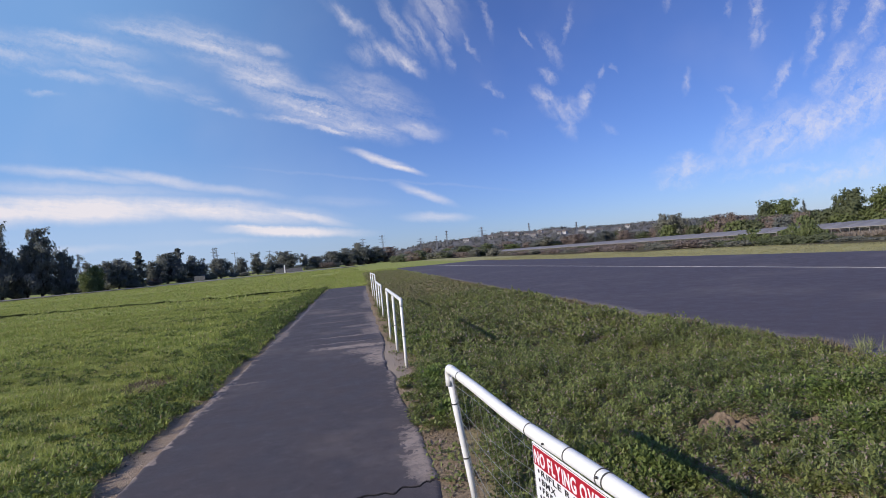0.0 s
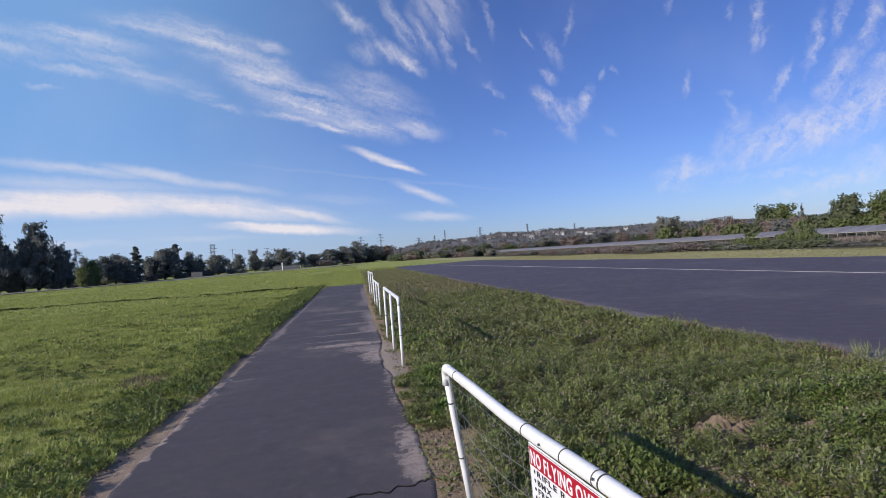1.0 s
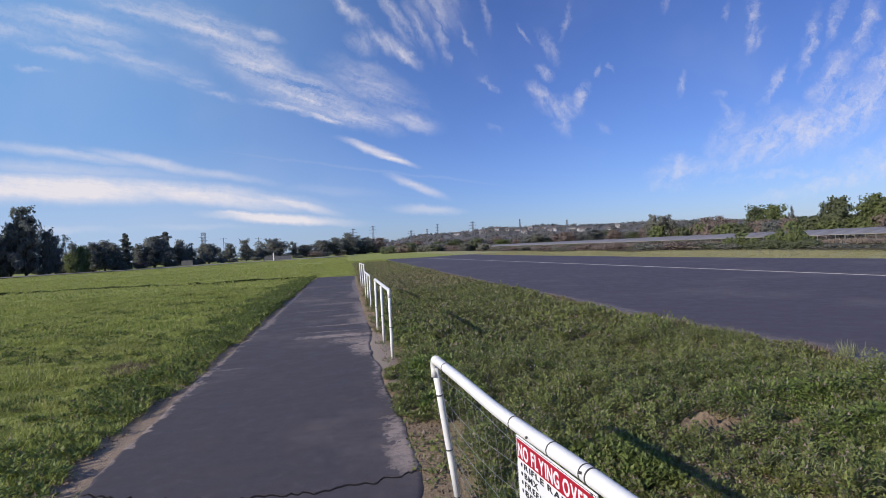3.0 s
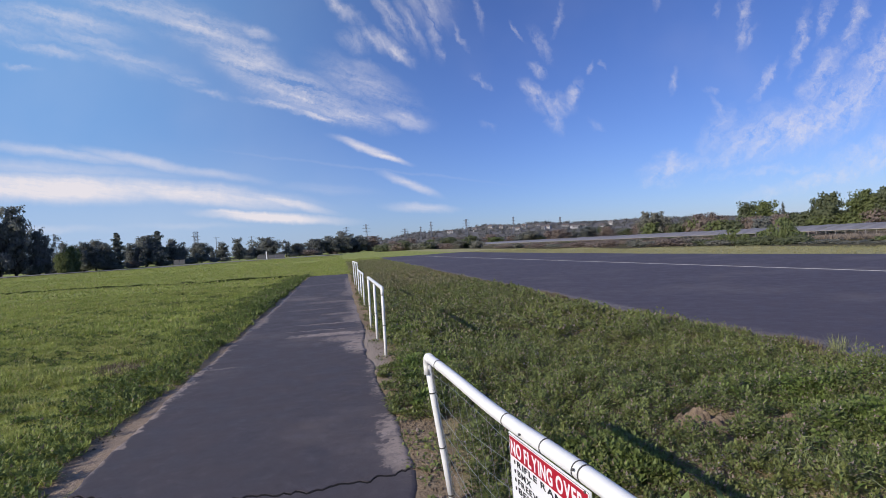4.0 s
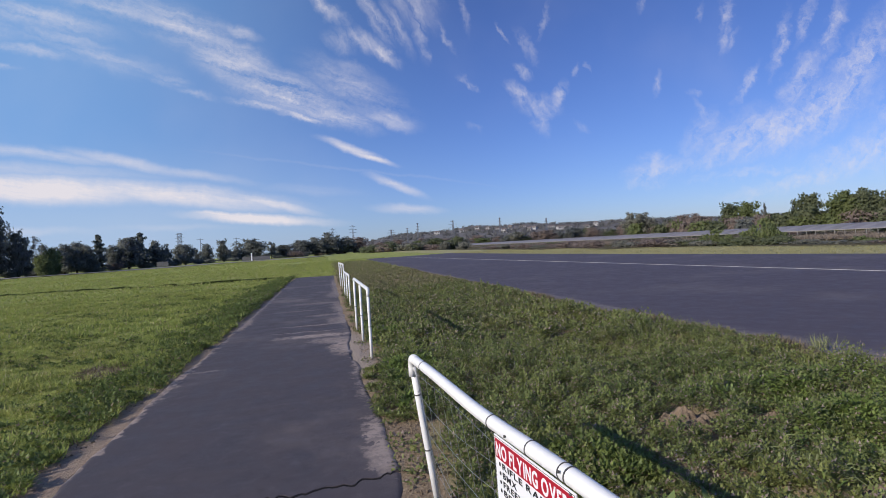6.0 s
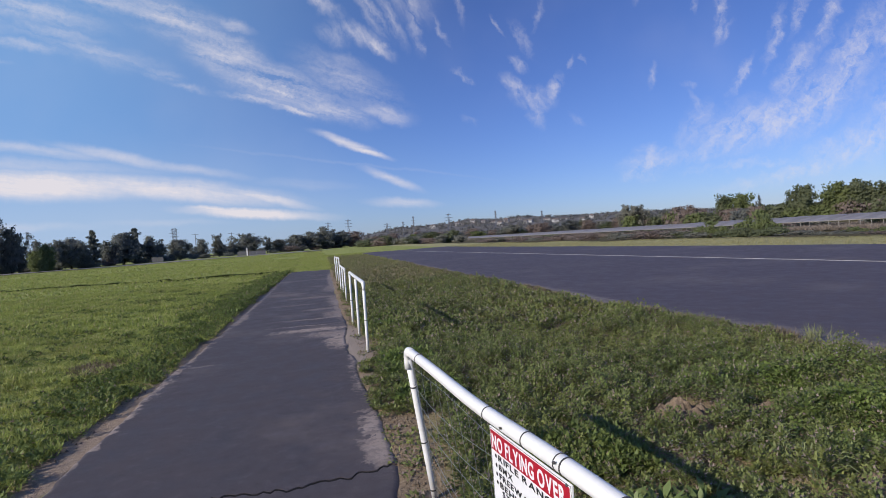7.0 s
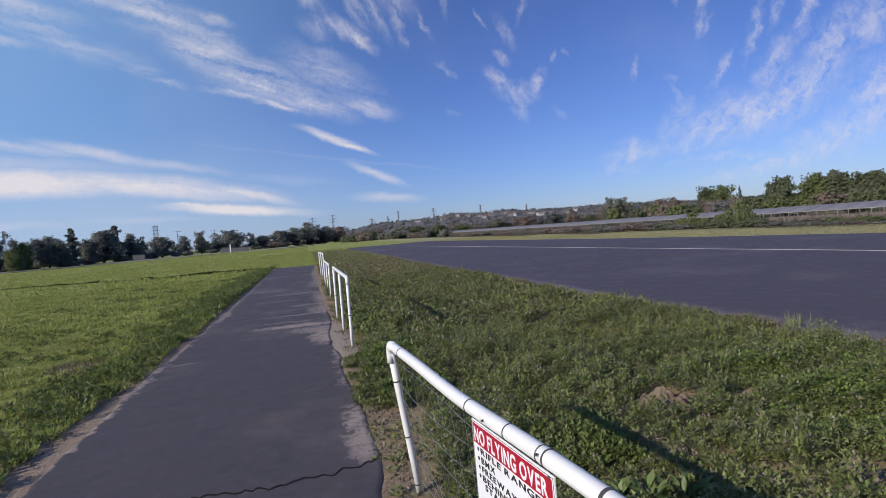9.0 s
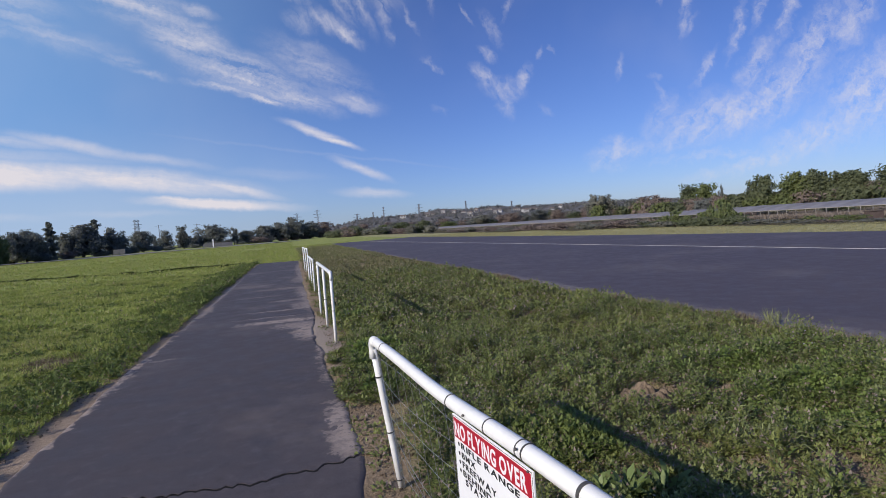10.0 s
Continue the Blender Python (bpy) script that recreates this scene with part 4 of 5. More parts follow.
scatter("bank_weeds", x, y, 6, 0.085, 0.040, 0.05 * lattice(x, y, 0.8, 76) + 0.045, 0.10, (0.1, 1.2), M_BANK, "dark weeds along a low bank in the field", "weeds", blades=True)
x, y = 5.80 + 0.07 * RNG.standard_normal(15), 5.60 + 0.05 * RNG.standard_normal(15)
scatter("tall_grass", x, y, 7, 0.25, 0.0055, 0.03, 0.03, (0.75, 1.5), foliage("pale_tall_grass", (0.19, 0.21, 0.08), (0.40, 0.41, 0.19)), "tuft of tall pale grass at the runway edge", "grass", 0.12)
x, y = 2.86 + 0.10 * RNG.standard_normal(12), 2.80 + 0.22 * RNG.standard_normal(12)
scatter("tall_grass", x, y, 5, 0.26, 0.007, 0.06, 0.04, (0.5, 1.2), foliage("arching_grass", (0.22, 0.26, 0.10), (0.38, 0.40, 0.19)), "a few long arching grass blades", "grass", 0.45)
x, y = 1.72 + 0.09 * RNG.standard_normal(9), 2.66 + 0.06 * RNG.standard_normal(9)
scatter("broad_weed", x, y, 12, 0.14, 0.040, 0.10, 0.03, (0.4, 1.3), foliage("pale_weed_leaves", (0.13, 0.18, 0.055), (0.23, 0.29, 0.10)),
        "clump of broad pale green leaves", "weeds", 0.2)


def in_field(x, y):
    edge = -2.08 - 0.15 * lattice(y, x * 0, 0.7, 71) - 0.10 * lattice(y, x * 0, 0.2, 72) - 0.05 * np.exp(-((y - 4.6) / 2.6) ** 2)
    spot = np.hypot((x + 3.4) / 0.30, (y - 9.1) / 0.5)
    return (x < edge) & ((x > -0.72 * y - 1.5) | (y < 2.4)) & (RNG.random(len(x)) < np.clip(spot - 0.5, 0.40, 1)) & (np.abs(y - 39.4 - 0.13 * np.maximum(0, -x - 10)) > 0.22)


def field_height(x, y):
    return (0.015 + 0.15 * lattice(x, y, 0.42, 73) ** 1.8 * (0.4 + 1.1 * lattice(x, y, 2.1, 74))) * (1 + 0.4 * np.exp(-np.abs(x + 2.7) / 0.45))


for n, box_, cnt, blade, wide in ((44000, (-10, -2.1, 2.4, 13), 6, 0.054, 0.013), (45000, (-22, -2.1, 13, 30), 5, 0.080, 0.024),
                                  (38000, (-52, -2.2, 30, 75), 4, 0.10, 0.052), (2500, (-9, -2.2, -8, 2.4), 5, 0.10, 0.035)):
    x, y = places(n, *box_, in_field)
    scatter("field_grass", x, y, cnt, blade, wide, field_height(x, y) * 0.5, blade * 0.5, (0.35, 1.3), M_GRASS, "short green field grass", "grass", blades=True)
x, y = places(16500, -9.5, -2.05, 2.6, 30, lambda x, y: in_field(x, y) & (RNG.random(len(x)) < 1.5 * np.exp(-np.abs(x + 2.5) / 0.50) + 0.42 * (lattice(x, y, 0.8, 77) > 0.45)))
tall = (0.05 + 0.06 * lattice(x, y, 0.4, 78)) * (0.7 + 1.3 * np.exp(-np.abs(x + 2.6) / 0.45)) * (0.5 + 1.0 * RNG.random(len(x)))
plants("weeds", x, y, 26, 0.036, 0.04 + 0.05 * RNG.random(len(x)), tall, M_VERGE, "leafy weeds along the edge of the path", "weeds")
x, y = places(2600, -3.6, -2.2, 14, 38.5, lambda x, y: in_field(x, y) & (RNG.random(len(x)) < 1.2 * np.exp(-np.abs(x + 2.5) / 0.4)))
plants("weeds", x, y, 18, 0.060, 0.09 + 0.08 * RNG.random(len(x)), 0.07 + 0.14 * lattice(x, y, 0.8, 58), M_VERGE, "darker clumps of weeds along the path's edge", "weeds")
x, y = places(7000, -10, -2.25, -8, 12, lambda x, y: (y < 2.4) | (x < -0.72 * y - 1.4))
scatter("field_grass", x, y, 6, 0.10, 0.028, field_height(x, y) * 0.5, 0.06, (0.35, 1.3), M_GRASS, "short green field grass", "grass", blades=True)
# grass past the end of the path
x, y = places(20000, -4, 9, 36.4, 90, lambda x, y: ((x < runway_west(y)) | (y > 88)) & ((x > -2.3) | (y < 90)))
scatter("field_grass", x, y, 4, 0.10, 0.045, 0.03, 0.06, (0.35, 1.3), M_GRASS, "short green field grass", "grass", blades=True)
x, y = places(15000, -74, 0, 75, 150, lambda x, y: (lattice(x, y, 5.0, 79) > 0.25) & (y < 150 + 0.9 * x + 20))
scatter("field_grass", x, y, 4, 0.15, 0.11, 0.05, 0.25, (0.3, 1.2), M_GRASS, "tufts of field grass far across", "grass", blades=True)
# grass past the runway
x, y = places(14000, 20.0, 30.5, 8, 90, lambda x, y: (x > runway_east(y) + 0.1) & (x < 1.7 * y))
scatter("dry_grass", x, y, 5, 0.07, 0.022, 0.02, 0.10, (0.4, 1.4), M_DRY, "dry yellow grass beyond the runway", "grass", blades=True)


# ---- mounds of dug soil ----
def mound(x, y, r, h, label):
    n, k = 56, 22
    rows = []
    for i in range(k + 1):
        s = i / k
        a = np.arange(n) * 2 * math.pi / n
        rr = r * s * (1 + 0.35 * (lattice(np.cos(a) * 3 + x, np.sin(a) * 3 + y, 1.0, 81) - 0.5))
        px, py = x + rr * np.cos(a), y + rr * np.sin(a)
        pz = height(px, py) + h * (1 - s ** 3) * (0.55 + 0.9 * (lattice(px, py, 0.06, 82) - 0.2) + 0.5 * (lattice(px, py, 0.021, 83) - 0.5)) - 0.01 * s
        rows.append(np.stack([px - x, py - y, pz], -1))
    V = np.concatenate(rows)
    i = np.arange((k + 1) * n).reshape(k + 1, n)
    F = np.stack([i[:-1], np.roll(i[:-1], -1, 1), np.roll(i[1:], -1, 1), i[1:]], -1).reshape(-1, 4)
    ob = thing("soil_mound", smooth(mesh_arrays("soil_mound", V, F)), M_SOIL, label, "soil mound", "soil mounds in the weeds")
    ob.location = (x, y, 0)


mound(2.79, 4.00, 0.23, 0.11, "mound of dry brown soil dug up among weeds")
mound(3.45, 3.78, 0.14, 0.06, "small mound of brown soil in the weeds")
mound(3.00, 2.52, 0.15, 0.06, "flat mound of pale soil in the weeds")


# crumbs of soil round the mounds and on the verge
def clods(x, y, size):
    n = len(x)
    base = np.array([(1, 0, 0), (-1, 0, 0), (0, 1, 0), (0, -1, 0), (0, 0, 1), (0, 0, -1)], float)
    face = np.array([(0, 2, 4), (2, 1, 4), (1, 3, 4), (3, 0, 4), (2, 0, 5), (1, 2, 5), (3, 1, 5), (0, 3, 5)])
    V = base[None] * (size[:, None, None] * (0.6 + 0.7 * RNG.random((n, 6, 1)))) + np.stack([x, y, height(x, y) + size * 0.3], -1)[:, None]
    F = face[None] + (np.arange(n) * 6)[:, None, None]
    return thing("soil_clods", mesh_arrays("soil_clods", V.reshape(-1, 3), F.reshape(-1, 3)), M_SOIL, "crumbs of dry soil on the ground", "soil", kind="stuff")


cx_, cy_ = [], []
for hx, hy, hr in HOLES:
    cx_.append(hx + 0.8 * hr * RNG.standard_normal(160))
    cy_.append(hy + 0.8 * hr * RNG.standard_normal(160))
cx_.append(RNG.uniform(0.42, 0.74, 900))
cy_.append(RNG.uniform(2.5, 14, 900))
cx_.append(RNG.uniform(-2.50, -2.18, 500))
cy_.append(RNG.uniform(3.0, 12, 500))
cx_, cy_ = np.concatenate(cx_), np.concatenate(cy_)
clods(cx_, cy_, 0.004 + 0.012 * RNG.random(len(cx_)) ** 2)


# ---- trees ----
HABIT = {     # boughs, twigs on each, crown's foot, widest at, reach, spread of a leaf cluster, leaves, leaf
    "tall": (30, 6, 0.14, 0.36, 0.46, 0.046, 7600, 0.034), "broad": (22, 7, 0.20, 0.54, 0.46, 0.066, 6200, 0.046),
    "light": (24, 7, 0.10, 0.50, 0.44, 0.074, 6400, 0.050), "green": (26, 7, 0.04, 0.50, 0.45, 0.078, 7200, 0.050),
    "grey": (22, 7, 0.10, 0.55, 0.45, 0.070, 5600, 0.046), "brown": (22, 7, 0.06, 0.50, 0.45, 0.078, 5200, 0.042),
    "sparse": (11, 6, 0.22, 0.60, 0.42, 0.058, 2200, 0.042), "open": (16, 5, 0.04, 0.50, 0.40, 0.075, 2400, 0.046)}


def tree_mesh(kind, seed, flat=1.0):
    """A tree one metre high and one wide: tapered trunk, boughs and twigs, and a crown of many small leaves round the twigs."""
    rng = np.random.default_rng(seed)
    bm = bmesh.new()
    conifer = kind == "conifer"
    lean = Vector((rng.uniform(-0.04, 0.04), rng.uniform(-0.04, 0.04), 0))
    tip = 0.97 if conifer else 0.80
    spine = [Vector((0, 0, -0.02)) + (lean * s) + Vector((0.02 * math.sin(5 * s + seed), 0.02 * math.cos(4 * s), tip * s)) for s in (0, 0.25, 0.5, 0.75, 1)]
    tube(bm, spine, [0.034, 0.027, 0.020, 0.012, 0.004], 6)

    def on_spine(s):
        k = min(3, int(s * 4))
        return spine[k].lerp(spine[k + 1], s * 4 - k)

    spots = []
    if conifer:
        leaves, leaf, soft = 3600, 0.042, 0.036
        for i in range(44):
            s = 0.10 + 0.88 * i / 43
            reach = (0.44 * (1 - s) ** 0.7 + 0.02) * rng.uniform(0.35, 1.25)
            a = i * 2.4 + rng.uniform(-0.6, 0.6)
            p = on_spine(s)
            d = Vector((math.cos(a), math.sin(a), -0.18 + 0.3 * s)) * reach
            if i % 2 == 0:
                tube(bm, [p, p + d], [0.007, 0.002], 3, False)
            for q in (0.25, 0.5, 0.75, 1.0):
                spots.append((p + d * q, 0.6 + 0.8 * (1 - q), 0.75))
    else:
        boughs, twigs, foot, belly, wide, soft, leaves, leaf = HABIT[kind]
        lobes = [rng.uniform(0.72, 1.12) for _ in range(7)]
        for i in range(boughs):
            s = (i + rng.uniform(0.1, 0.9)) / boughs
            a = i * 2.4 + rng.uniform(-0.7, 0.7)
            z = foot + (0.94 - foot) * s
            round_off = math.sqrt(max(0.03, 1 - ((z - belly) / (1.02 - belly if z > belly else belly * 1.25)) ** 2))
            if kind == "tall":
                round_off = min(round_off, 0.10 + 1.25 * (1 - z) ** 0.85)
            reach = wide * round_off * rng.uniform(0.55, 1.05) * lobes[int(a % 6.28)]
            start = on_spine(max(0.12, min(0.98, 0.75 * z - 0.02)))
            end = Vector((lean.x * z + math.cos(a) * reach, lean.y * z + math.sin(a) * reach, z))
            tube(bm, [start, start.lerp(end, 0.5) + Vector((0, 0, -0.02)), end], [0.013, 0.008, 0.003], 3, False)
            for _ in range(twigs):
                q = rng.uniform(0.2, 1.0)
                p = start.lerp(end, q) + Vector(rng.normal(0, 0.060, 3))
                p.z = max(p.z, foot * 0.7)
                spots.append((p, rng.uniform(0.5, 1.3), rng.uniform(0.7, 1.25)))
        for _ in range(6):
            spots.append((Vector((lean.x + rng.normal(0, 0.07), lean.y + rng.normal(0, 0.07), rng.uniform(0.82, 0.95))), 0.8, 0.9))
    if flat < 1:
        leaves, leaf, soft = int(leaves * 0.32), leaf * 1.3, soft * 1.1
    weight = np.array([c[1] for c in spots])
    count = np.maximum(3, (leaves * weight / weight.sum()).astype(int))
    C = np.repeat(np.array([tuple(c[0]) for c in spots]), count, 0)
    R = np.repeat(np.array([c[2] for c in spots]), count)[:, None] * soft
    U = np.clip(rng.standard_normal((len(C), 3)), -1.4, 1.4)
    P = C + U * R * np.array([1.0, 1.0, 0.75])
    out = P - np.array([lean.x, lean.y, 0.45])
    out = out / (np.linalg.norm(out, axis=1)[:, None] + 1e-6) * 0.6 + U * 0.45 + rng.standard_normal((len(C), 3)) * 0.45
    D = np.cross(out, rng.standard_normal((len(C), 3)))
    D /= np.linalg.norm(D, axis=1)[:, None]
    S = np.cross(D, out)
    S /= np.linalg.norm(S, axis=1)[:, None]
    L = leaf * (0.6 + 0.8 * rng.random(len(C)))
    P[:, 2] = np.maximum(P[:, 2], 0.05 if flat == 1 else 0.02)
    D[:, 2] /= flat ** 0.6      # so that the leaves of low wide bushes are not squashed
    S[:, 2] /= flat ** 0.6
    V, F = blade_tris(P - D * (L * 0.5)[:, None], D, S, L * 1.15, L)
    V[:, 2] *= 1.0 / np.percentile(V[:, 2], 99.7) if flat == 1 else 1.0
    return bm, mesh_arrays("crown", V, F)


WORDS = {"tall": "tall dark uneven tree", "broad": "dark green leafy tree", "conifer": "dark pointed conifer", "light": "fresh light green tree", "green": "green bushy tree",
         "brown": "brownish bare-twigged tree", "grey": "grey-green tall tree", "sparse": "thin dark tree", "open": "loose light green shrub"}
STOCK = {}


def tree(kind, at, wide, tall, where, group, turn, name="tree", category="tree"):
    key = (kind, int(turn * 10) % (3 if kind in ("broad", "green", "brown") else 2), name)
    m = Matrix.Translation(at) @ Matrix.Rotation(turn, 4, "Z") @ Matrix.Diagonal((wide, wide, tall, 1))
    if key in STOCK:
        k = STOCK[key].scale
        ob = copy_thing(STOCK[key], m @ Matrix.Diagonal((1 / k.x, 1 / k.y, 1 / k.z, 1)))
    else:
        ob = empty(name, (0, 0, 0), "", category)
        trunk, crown = tree_mesh(kind, 100 + len(STOCK), 0.33 if name == "bush" else 1.0)
        part("trunk", trunk, M_BARK, ob)
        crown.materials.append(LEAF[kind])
        leaf = new("crown", crown)
        leaf.parent = ob
        STOCK[key] = ob
        ob.matrix_basis = m
    return tagged(ob, WORDS[kind] + where, category, group)


TREES_WEST = [
    (-84, 132, 14.0, 9.0, "tall"), (-79, 136, 16.2, 8.5, "tall"), (-75.6, 139, 11.4, 7.0, "broad"), (-73, 140, 15.2, 9.4, "tall"), (-69.6, 143, 10.2, 6.5, "tall"), (-80, 144, 9.5, 9.0, "broad"),
    (-69, 145, 9.4, 6.6, "sparse"), (-61.5, 136, 4.6, 3.4, "light"), (-64, 146, 6.2, 4.6, "light"), (-68, 152, 7.4, 6.0, "sparse"), (-67, 159, 7.2, 8.0, "broad"),
    (-66, 164, 7.8, 8.2, "broad"), (-65, 167, 7.2, 7.4, "broad"), (-63, 171, 9.9, 7.6, "conifer"), (-61, 177, 6.8, 6.8, "broad"),
    (-59, 182, 9.1, 10.9, "broad"), (-57, 187, 10.6, 8.8, "conifer"), (-54, 192, 8.0, 8.2, "broad"), (-52, 196, 5.7, 5.4, "sparse"),
    (-48, 202, 6.7, 9.0, "broad"),
]
TREES_NORTH = [
    (-46, 212, 5.1, 5.4, "sparse"), (-44, 216, 6.8, 7.3, "tall"), (-39, 222, 8.2, 7.0, "tall"), (-35, 228, 4.5, 8.1, "broad"),
    (-30, 234, 8.0, 13.4, "broad"), (-23, 241, 6.8, 6.5, "sparse"), (-18, 247, 5.4, 10.8, "broad"), (-11, 253, 6.9, 12.0, "broad"),
    (-5, 259, 7.9, 12.8, "broad"), (1, 263, 9.8, 12.0, "broad"), (8, 268, 7.5, 12.2, "broad"), (15, 273, 7.2, 13.0, "brown"),
]
TREES_EAST = [
    (90, 150, 7.1, 6.1, "grey"), (93, 148, 6.7, 8.0, "grey"), (96, 146, 3.8, 6.5, "broad"), (99, 144, 5.6, 7.2, "broad"),
    (102, 142, 6.3, 6.5, "brown"), (105, 140, 6.4, 6.5, "brown"), (107, 138, 5.4, 5.4, "brown"), (110, 136, 4.0, 5.1, "light"),
    (112, 135, 7.5, 7.2, "green"), (115, 132, 7.7, 8.3, "light"), (117, 130, 3.7, 5.8, "green"), (118, 129, 6.9, 2.5, "sparse"),
    (119, 128, 4.7, 6.1, "green"), (121, 126, 3.6, 6.5, "green"), (123, 124, 7.3, 2.2, "sparse"),
]
TREES_SOUTHEAST = [
    (116, 118, 5.0, 6.1, "green"), (118, 115, 7.9, 7.5, "green"), (119, 114, 3.5, 6.1, "light"), (121, 112, 4.4, 5.1, "green"),
    (122, 112, 5.4, 2.4, "sparse"), (123, 110, 7.9, 8.5, "light"), (123, 109, 3.7, 6.8, "brown"), (126, 107, 8.0, 7.5, "green"),
    (125, 106, 3.2, 6.8, "brown"), (127, 105, 5.0, 6.8, "green"), (129, 103, 7.0, 8.5, "green"), (131, 100, 7.0, 8.5, "green"),
    (133, 98, 4.9, 7.8, "brown"), (135, 95, 7.3, 9.5, "green"), (137, 91, 6.9, 10.2, "light"),
]
turns = random.Random(5)
for rows, where, group in ((TREES_WEST, " in a row past the field", "row of trees past the field"),
                           (TREES_NORTH, " at the far end of the field", "trees at the end of the field"),
                           (TREES_EAST, " behind the shade house", "trees behind the shade house"),
                           (TREES_SOUTHEAST, " behind the shade house", "trees behind the shade house")):
    for x, y, top, wide, kind in rows:
        z = float(height(x, y)) - 0.1
        tree(kind, (x, y, z), wide * (1.10 if x > 60 else 1.12), (top - z) * (1.04 if top > 6.5 else 0.92 if x > 60 else 1.02), where, group, turns.uniform(0, 6.28))

# bushes and woods that fill in between
for i in range(30):      # a darker lower row under the eastern trees
    s = i / 29
    x, y = 92 + 46 * s + turns.uniform(-2, 2), 146 - 58 * s + turns.uniform(-2, 2)
    z = float(height(x, y)) - 0.1
    tree(turns.choice(("green", "brown", "light", "broad", "green")), (x, y, z), turns.uniform(6, 10), turns.uniform(3.6, 5.4), " in the thicket by the shade house",
         "thicket behind the shade house", turns.uniform(0, 6.28), "bush", "bush")
for i in range(46):      # scrub at the foot of the shade house
    s = i / 45
    y = 30 + 108 * s + turns.uniform(-1.5, 1.5)
    x = 41 + turns.uniform(-2, 4)
    green = 40 < y < 62
    tall = turns.uniform(0.6, 1.0) if green else turns.uniform(0.65, 1.15)
    if y < 42:
        tall *= 0.45
    z = float(height(x, y)) - 0.05
    tree(turns.choice(("green", "light", "grey")) if green else turns.choice(("brown", "brown", "brown", "grey")), (x, y, z), turns.uniform(3.0, 5.0), tall,
         " at the edge of the dry grass", "scrub beside the runway", turns.uniform(0, 6.28), "bush", "bush")
for x, y, wide, tall in ((42.5, 36.6, 2.6, 0.75), (43.2, 34.6, 2.8, 0.70), (42.0, 32.4, 2.4, 0.60), (43.0, 47.0, 2.6, 2.9), (43.4, 48.9, 2.4, 2.2), (42.6, 45.6, 2.2, 2.3), (44.0, 50.9, 2.2, 1.7), (42.2, 44.4, 1.8, 1.5), (44.0, 55.5, 2.6, 2.0), (44.5, 58.0, 2.2, 1.5), (43.8, 53.0, 1.9, 1.4)):
    z = float(height(x, y)) - 0.05
    tree("open", (x, y, z), wide, tall, " standing before the shade house", "scrub beside the runway", turns.uniform(0, 6.28), "bush", "bush")
for i in range(24):      # low green hedge past the runway's end
    s = i / 23
    x, y = 14 + 28 * s + turns.uniform(-1, 1), 212 - 42 * s + turns.uniform(-6, 6)
    z = float(height(x, y)) - 0.1
    tree(turns.choice(("grey", "green", "green", "brown", "grey")), (x, y, z), turns.uniform(5, 8), turns.uniform(1.8, 3.6),
         " past the end of the runway", "hedge past the runway", turns.uniform(0, 6.28), "bush", "bush")
for i in range(40):      # woods below the hill
    s = i / 39
    a = radians(5 + 29 * s + turns.uniform(-0.5, 0.5))
    d = turns.uniform(330, 520)
    x, y = d * math.sin(a), d * math.cos(a)
    tree(turns.choice(("broad", "brown", "green", "grey", "light", "brown")), (x, y, -1.2), turns.uniform(12, 18), turns.uniform(4.5, 8.5),
         " in the woods below the hill", "woods below the hill", turns.uniform(0, 6.28))


for i in range(22):      # scrub seen under the roof
    y = 40 + 150 * i / 21 + turns.uniform(-2, 2)
    tree(turns.choice(("brown", "grey", "brown", "green")), (80 + turns.uniform(-1, 2), y, -1.1), turns.uniform(5, 7), turns.uniform(1.0, 1.6),
         " behind the posts of the shade house", "scrub behind the shade house", turns.uniform(0, 6.28), "bush", "bush")


for i in range(26):      # undergrowth between the western trees
    s = i / 25
    x, y = -88 + 100 * s + turns.uniform(-2, 2), np.interp(s, [0, 0.2, 0.5, 1.0], [136, 160, 212, 276]) + turns.uniform(-3, 3)
    tree(turns.choice(("broad", "brown", "grey", "broad")), (x, float(y), float(height(x, y)) - 0.1), turns.uniform(4, 7), turns.uniform(1.2, 2.6),
         " under the trees past the field", "undergrowth past the field", turns.uniform(0, 6.28), "bush", "bush")


